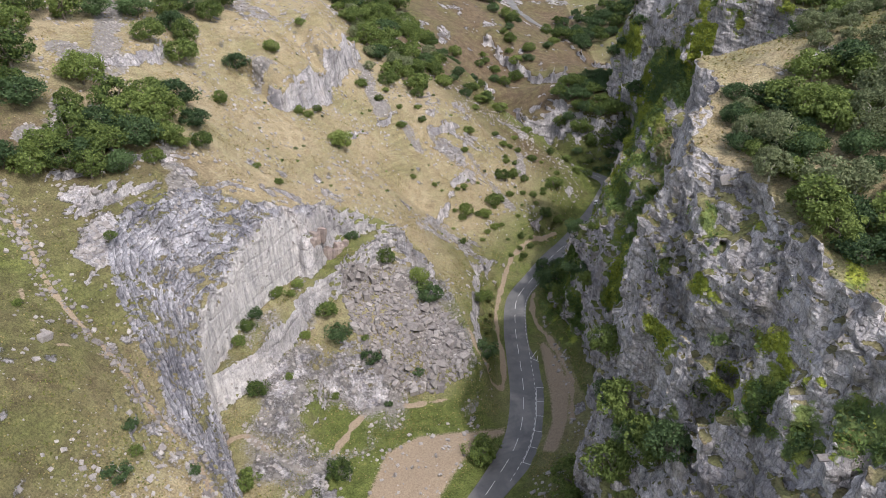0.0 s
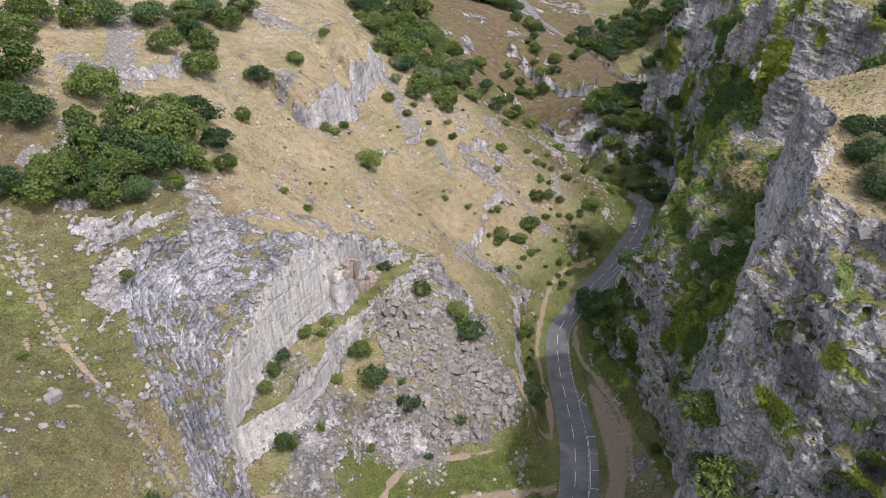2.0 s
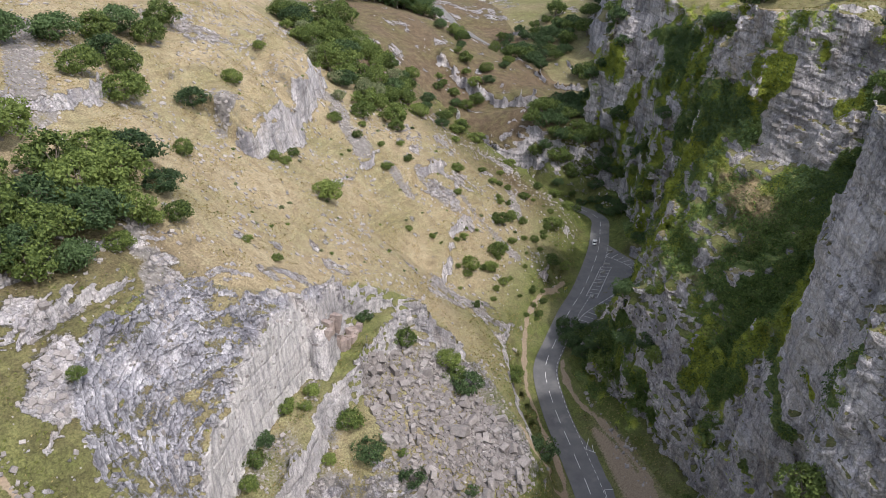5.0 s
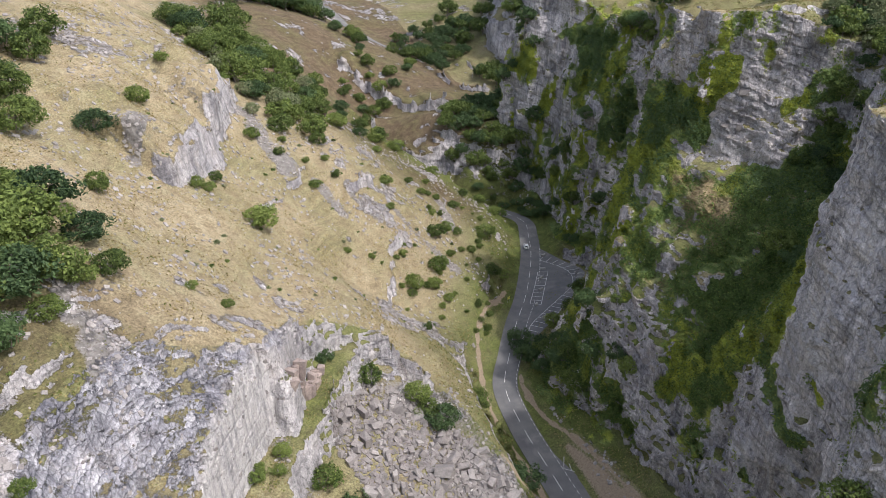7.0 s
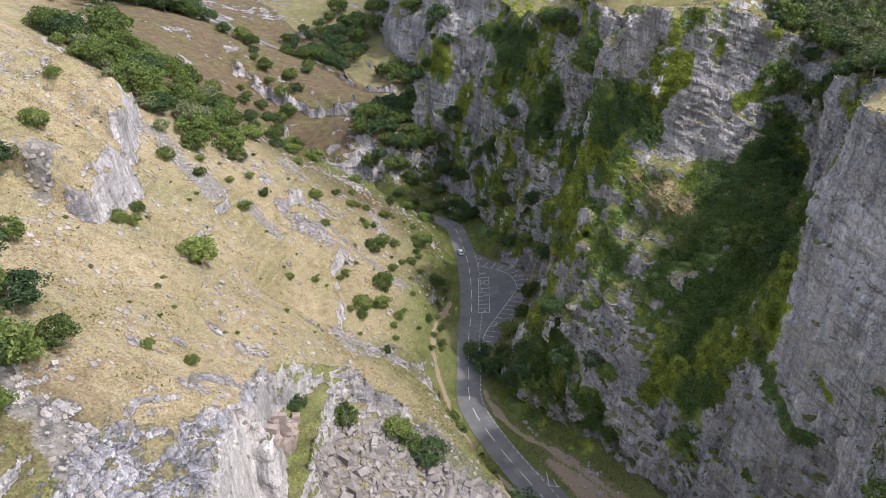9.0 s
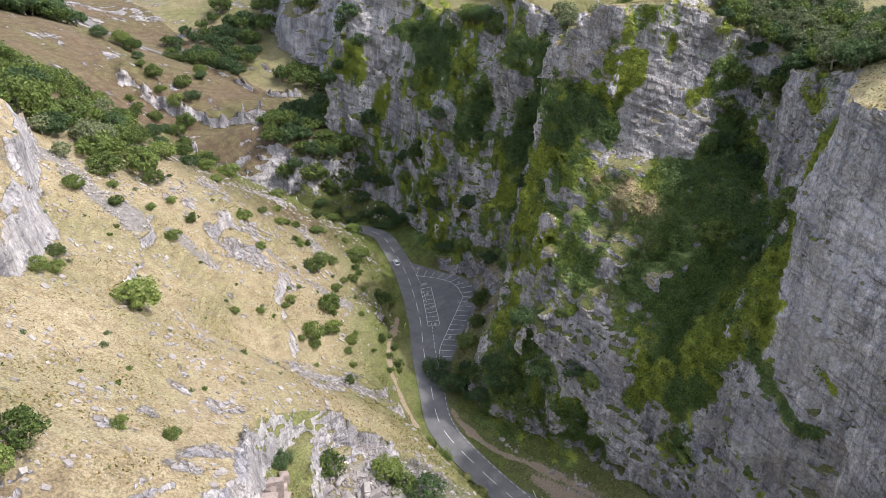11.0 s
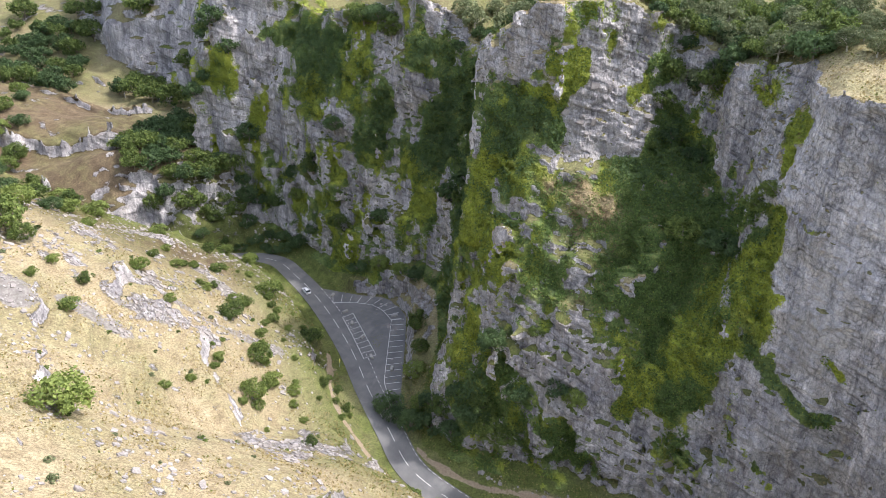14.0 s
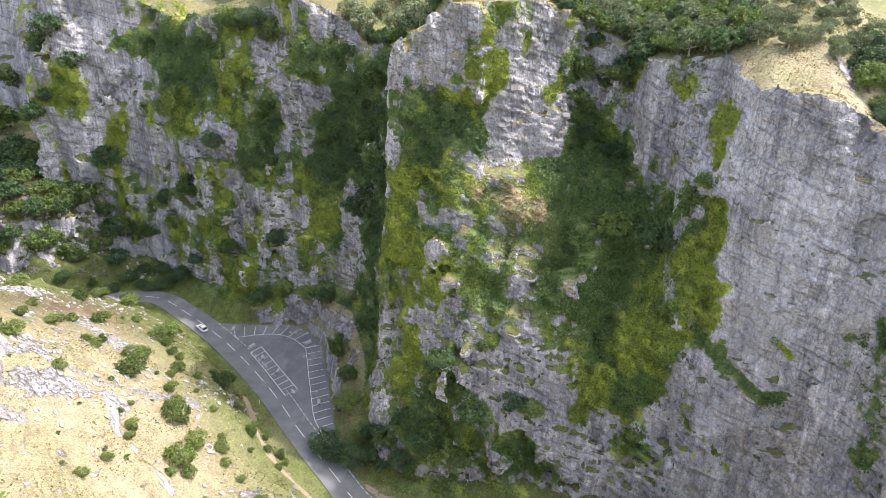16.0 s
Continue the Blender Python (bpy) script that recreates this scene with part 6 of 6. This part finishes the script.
def pick_on(weight, count, rng):
    """Random places on the surface, by a weight for each face."""
    a = VERTS[QUADS]
    area = 0.5 * np.linalg.norm(np.cross(a[:, 2] - a[:, 0], a[:, 3] - a[:, 1]), axis=1)
    p = np.cumsum(area * weight)
    f = np.searchsorted(p, rng.random(count) * p[-1])
    u, v = rng.random((count, 1)), rng.random((count, 1))
    q = a[f]
    place = (q[:, 0] * (1 - u) + q[:, 1] * u) * (1 - v) + (q[:, 3] * (1 - u) + q[:, 2] * u) * v
    return place, NORMALS[QUADS[f, 0]]


FACE = lambda values: values[QUADS].mean(1)
CENTRE = VERTS[QUADS].mean(1)
NEAR = (CENTRE[:, 1] > 60) & (CENTRE[:, 1] < 345) & (np.abs(CENTRE[:, 0]) < 135)
rng = np.random.default_rng(5)
face_ivy = FACE(ivy) + 0.35 * layered(CENTRE[:, 0] / 3, CENTRE[:, 1] / 3, CENTRE[:, 2] / 3, 2, 90)


def creepers(name, weight, count, size, mat, label, depth):
    place, nrm = pick_on(weight, count, rng)
    place = place + nrm * (depth * rng.random((count, 1)))
    v, f = leaf_cards(rng, place, nrm * 1.1 + np.array([0, 0, 0.5]), size)
    tagged(raw(name, v.tolist(), f.tolist(), mat), label, "creeper", kind="stuff")


on_cliff = NEAR & face_right & (FACE(NZ) < 0.9)
thin = step(layered(CENTRE[:, 0] / 2.2, CENTRE[:, 1] / 2.2, CENTRE[:, 2] / 3.5, 2, 92), -0.25, 0.45)
bowl = (CENTRE[:, 1] > 150) & (CENTRE[:, 1] < 200)
head = np.where(bowl, step(CENTRE[:, 2] + 0.5 * (CENTRE[:, 0] - 66), 58, 70), 1.0)
creepers("ivy", on_cliff * np.clip((face_ivy - 0.52) * 3, 0, 1) * np.maximum(thin, bowl) * (1.1 - FACE(bright)) * (1.05 - FACE(dry)), 90000, 0.25, MAT_CREEPER, "green ivy and scrub covering the cliff ledges", 0.9)
creepers("ivy", on_cliff * head * np.clip((face_ivy - 0.95) * 3, 0, 1) * (1.02 - FACE(bright)) * (1.02 - FACE(dry)), 36000, 0.28, MAT_LEAF_DARK, "dark green scrub in the gullies of the cliff", 1.6)
creepers("ivy", on_cliff * np.clip((face_ivy - 0.40) * 3, 0, 1) * (0.12 + FACE(bright)) * (1.02 - FACE(dry)), 80000, 0.22, MAT_LEAF_LIGHT, "yellow-green moss and creeper on the rock face", 0.4)

# ---- tufts on the slopes ----
MAT_TUFT = leaf_material("dry_grass_blades", (0.16, 0.13, 0.055), (0.38, 0.30, 0.14))
MAT_TUFT_GREEN = leaf_material("green_grass_blades", (0.09, 0.11, 0.03), (0.20, 0.21, 0.06))


def tufts(name, weight, count, size, mat, label):
    place, nrm = pick_on(weight, count, rng)
    v, f = leaf_cards(rng, place + nrm * 0.1, nrm * 0.4 + np.array([0, 0, 0.6]), size)
    tagged(raw(name, v.tolist(), f.tolist(), mat), label, "grass", kind="stuff")


slope_face = NEAR & (FACE(NZ) > 0.55) & (FACE(ROAD_D) > 6.5) & (FACE(rock) < 0.4) & (FACE(dirt) < 0.3)
patchy = np.clip(layered(CENTRE[:, 0] / 6, CENTRE[:, 1] / 6, 0.3, 3, 97) + 0.3, 0.02, 1)
tufts("grass", slope_face * patchy * (1 - 0.8 * np.clip(FACE(shaded_heath), 0, 1)), 60000, 0.22, MAT_TUFT, "dry yellow grass tufts on the slope")
tufts("grass", slope_face * np.clip(FACE(green) - 0.1, 0.05, 1) * patchy, 45000, 0.24, MAT_TUFT_GREEN, "green grass and weeds among the dry turf")

# ---- loose rock ----
def rock_shapes(count, flat, seed):
    """Angular blocks: hulls of a few jittered box corners."""
    r = np.random.default_rng(seed)
    out = []
    for _ in range(count):
        bm = bmesh.new()
        for sx in (-1, 1):
            for sy in (-1, 1):
                for sz in (-1, 1):
                    j = 1 - 0.45 * r.random(3)
                    bm.verts.new((sx * j[0], sy * j[1], sz * j[2] * flat))
        for _ in range(3):
            d = r.normal(size=3)
            d /= np.linalg.norm(d)
            bm.verts.new((d[0], d[1], d[2] * flat))
        bmesh.ops.convex_hull(bm, input=bm.verts[:])
        bmesh.ops.delete(bm, geom=[v for v in bm.verts if not v.link_faces], context="VERTS")
        bmesh.ops.triangulate(bm, faces=bm.faces[:])
        bm.verts.index_update()
        out.append((np.array([v.co[:] for v in bm.verts]), np.array([[v.index for v in f.verts] for f in bm.faces])))
        bm.free()
    return out


BLOCKS, PLATES = rock_shapes(8, 0.7, 3), rock_shapes(8, 0.32, 4)


def strew(name, shapes, place, nrm, size, mat, label, category):
    """Many stones joined in one mesh, each turned to lie on the surface."""
    r = np.random.default_rng(len(place))
    vs, fs, at = [], [], 0
    for k, (sv, sf) in enumerate(shapes):
        sel = np.arange(len(place)) % len(shapes) == k
        p, n, s = place[sel], nrm[sel], size[sel]
        m = len(p)
        if not m:
            continue
        n = n + 0.18 * r.normal(size=n.shape)
        n /= np.linalg.norm(n, axis=1, keepdims=True)
        t = np.cross(n, r.normal(size=n.shape))
        t /= np.linalg.norm(t, axis=1, keepdims=True)
        b = np.cross(n, t)
        aspect = 0.6 + 0.8 * r.random((m, 1, 1))
        q = sv[None] * s[:, None, None]
        world = p[:, None] + t[:, None] * q[:, :, :1] * aspect + b[:, None] * q[:, :, 1:2] + n[:, None] * q[:, :, 2:3]
        vs.append(world.reshape(-1, 3))
        fs.append((sf[None] + (at + np.arange(m) * len(sv))[:, None, None]).reshape(-1, 3))
        at += m * len(sv)
    ob = raw(name, np.concatenate(vs).tolist(), np.concatenate(fs).tolist(), mat)
    return tagged(ob, label, category, kind="stuff")


fx, fy, fz = CENTRE.T
face_nz, face_rock = FACE(NZ), FACE(rock)
face_pit = FACE(pit.astype(float)) > 0.5
face_left = ~face_right & NEAR
power = lambda n, lo, hi, e: lo + (hi - lo) * rng.random(n) ** e

place, nrm = pick_on((face_left & (face_nz < 0.80) & (face_rock > 0.45) & (fx < -36)) * 1.0, 350, rng)
strew("rock_slab", PLATES, place, nrm, power(350, 0.2, 0.55, 2.2), MAT_ROCK, "bedded grey limestone slabs of the quarry face", "rock")
place, nrm = pick_on((face_left & (face_rock > 0.5) & (face_nz >= 0.6) & ~face_pit) * 1.0, 1800, rng)
strew("outcrop", BLOCKS, place, nrm, power(1800, 0.15, 0.7, 2.5), MAT_ROCK, "pale limestone outcrops breaking through the grass", "rock")
place, nrm = pick_on((on_cliff & (face_ivy < 0.75) & (face_nz < 0.6) & ((fy < 118) | (fy > 150))) * 1.0, 1200, rng)
strew("rock_plate", PLATES, place, nrm, power(1200, 0.25, 0.9, 2.0), MAT_ROCK, "angular limestone blocks standing proud of the cliff", "rock")
slope_w = face_left & (face_nz > 0.6) & (FACE(ROAD_D) > 9) & ~face_pit
clump = np.clip(layered(fx / 9, fy / 9, 0.3, 3, 95) + 0.25, 0.04, 1) * (1 - 0.75 * step(-fx, 55, 75) * step(175 - fy, 0, 15))
place, nrm = pick_on(slope_w * clump, 11000, rng)
strew("stones", BLOCKS, place, nrm, power(11000, 0.12, 0.62, 3.0), MAT_ROCK, "small pale stones scattered over the grass slope", "stone")

place, nrm = pick_on((face_left & (FACE(scree) > 0.4)) * 1.0, 3000, rng)
strew("scree", BLOCKS, place, nrm, power(3000, 0.12, 0.5, 2.5), MAT_ROCK, "loose grey scree on the hillside", "scree")
band_d = polyline(fx, fy, spline(PATHS[2][1], 5))[0]
place, nrm = pick_on((face_left & (band_d < 2.2)) * 1.0, 520, rng)
strew("path_stones", BLOCKS, place, nrm, power(520, 0.12, 0.6, 2.0), MAT_ROCK, "pale stones along the worn hillside path", "stone")

# the rock fall in the quarry: separate boulders over smaller rubble
RUBBLE = [(-31, 181), (-19, 196), (-10, 191), (-2, 182), (4, 172), (6, 162), (-2, 158), (-14, 157), (-20, 161), (-27, 168)]
in_rubble = inside(fx, fy, RUBBLE) & ~face_right
place, nrm = pick_on(in_rubble * 1.0, 4200, rng)
strew("rubble", BLOCKS, place, nrm, power(4200, 0.16, 0.65, 2.0), MAT_ROCK, "grey limestone rubble on the quarry floor", "rubble")
pile = tagged(new("rock_fall"), "fall of angular grey limestone boulders below the quarry", "boulders")
place, nrm = pick_on(in_rubble * 1.0, 290, rng)
sizes = power(290, 0.45, 1.6, 2.8)
block_mesh = []
for k, (sv, sf) in enumerate(BLOCKS):
    me = bpy.data.meshes.new("boulder")
    me.from_pydata(sv.tolist(), [], sf.tolist())
    me.materials.append(MAT_ROCK)
    block_mesh.append(me)
for k in range(290):
    ob = new("boulder", block_mesh[k % 8])
    ob.parent = pile
    s = sizes[k]
    ob.matrix_basis = Matrix.LocRotScale(Vector(place[k]) + Vector((0, 0, 0.25 * s)), Euler(rng.uniform(0, 6.28, 3).tolist()), (s, s * rng.uniform(0.7, 1.2), s * rng.uniform(0.6, 1.0)))


def boulder(x, y, size, label, seed=0):
    z, n = ground_at(x, y)
    ob = new("boulder", block_mesh[seed % 8])
    ob.matrix_basis = Matrix.LocRotScale((x, y, z + 0.3 * size), Euler((0.2 * seed, 0.1, seed * 1.3)), (size, size * 0.8, size * 0.75))
    return tagged(ob, label, "boulder", "lone boulders")


MAT_RED_ROCK = rock_material("iron_stained_limestone", 1.2, 0.01, (1.0, 0.89, 0.83))
def rock_pillar(x, y, w, h, seed):
    """A leaning column of tall, cracked slabs with a broken head."""
    r = np.random.default_rng(seed)
    vs, fs, at = [], [], 0
    for n in range(4):
        sv, sf = BLOCKS[r.integers(8)]
        a, tall = r.uniform(-0.5, 0.5), h * r.uniform(0.55, 1.0)
        turn = np.array([[math.cos(a), -math.sin(a), 0.08], [math.sin(a), math.cos(a), -0.05], [0, 0, 1]])
        spot = np.array([(n - 1.5) * 0.45 * w + r.uniform(-0.2, 0.2), r.uniform(-0.4, 0.4) * w, 0.62 * tall - 0.6])
        vs.append((sv * np.array([w * r.uniform(0.35, 0.6), w * r.uniform(0.5, 0.8), tall])) @ turn.T + spot)
        fs.append(sf + at)
        at += len(sv)
    ob = raw("rock_pillar", np.concatenate(vs).tolist(), np.concatenate(fs).tolist(), MAT_RED_ROCK)
    ob.matrix_basis = Matrix.LocRotScale((x, y, min(ground_at(x, y)[0], 34.0) - 0.6), Euler((0, 0, 0.9 + 0.2 * seed)), None)
    return tagged(ob, "rust-stained limestone pillar on the quarry rim", "rock pillar", "quarry pillars")


for k, (x, y, w, h) in enumerate([(-38.8, 179.6, 1.8, 3.4), (-37.0, 182.2, 2.0, 4.2), (-35.2, 185, 1.9, 4.4), (-33.4, 187.6, 2.1, 3.8), (-31.6, 190, 1.7, 3.0)]):
    rock_pillar(x, y, w, h, 60 + k)
boulder(-78, 114.5, 1.5, "pale lone boulder on the green slope", 1)
boulder(-9, 171, 2.6, "largest angular boulder of the rock fall", 2)
boulder(-6, 174, 2.0, "grey angular boulder on the rock fall", 3)
for k, (x, y) in enumerate([(-12, 140), (-7, 142), (-3, 138), (0, 143), (-9, 134), (4, 139), (-2, 132), (-13, 131), (5, 146), (8, 148)]):
    boulder(x, y, 0.55 + 0.05 * (k % 4), "low boulder laid out on the trodden earth", k + 4)
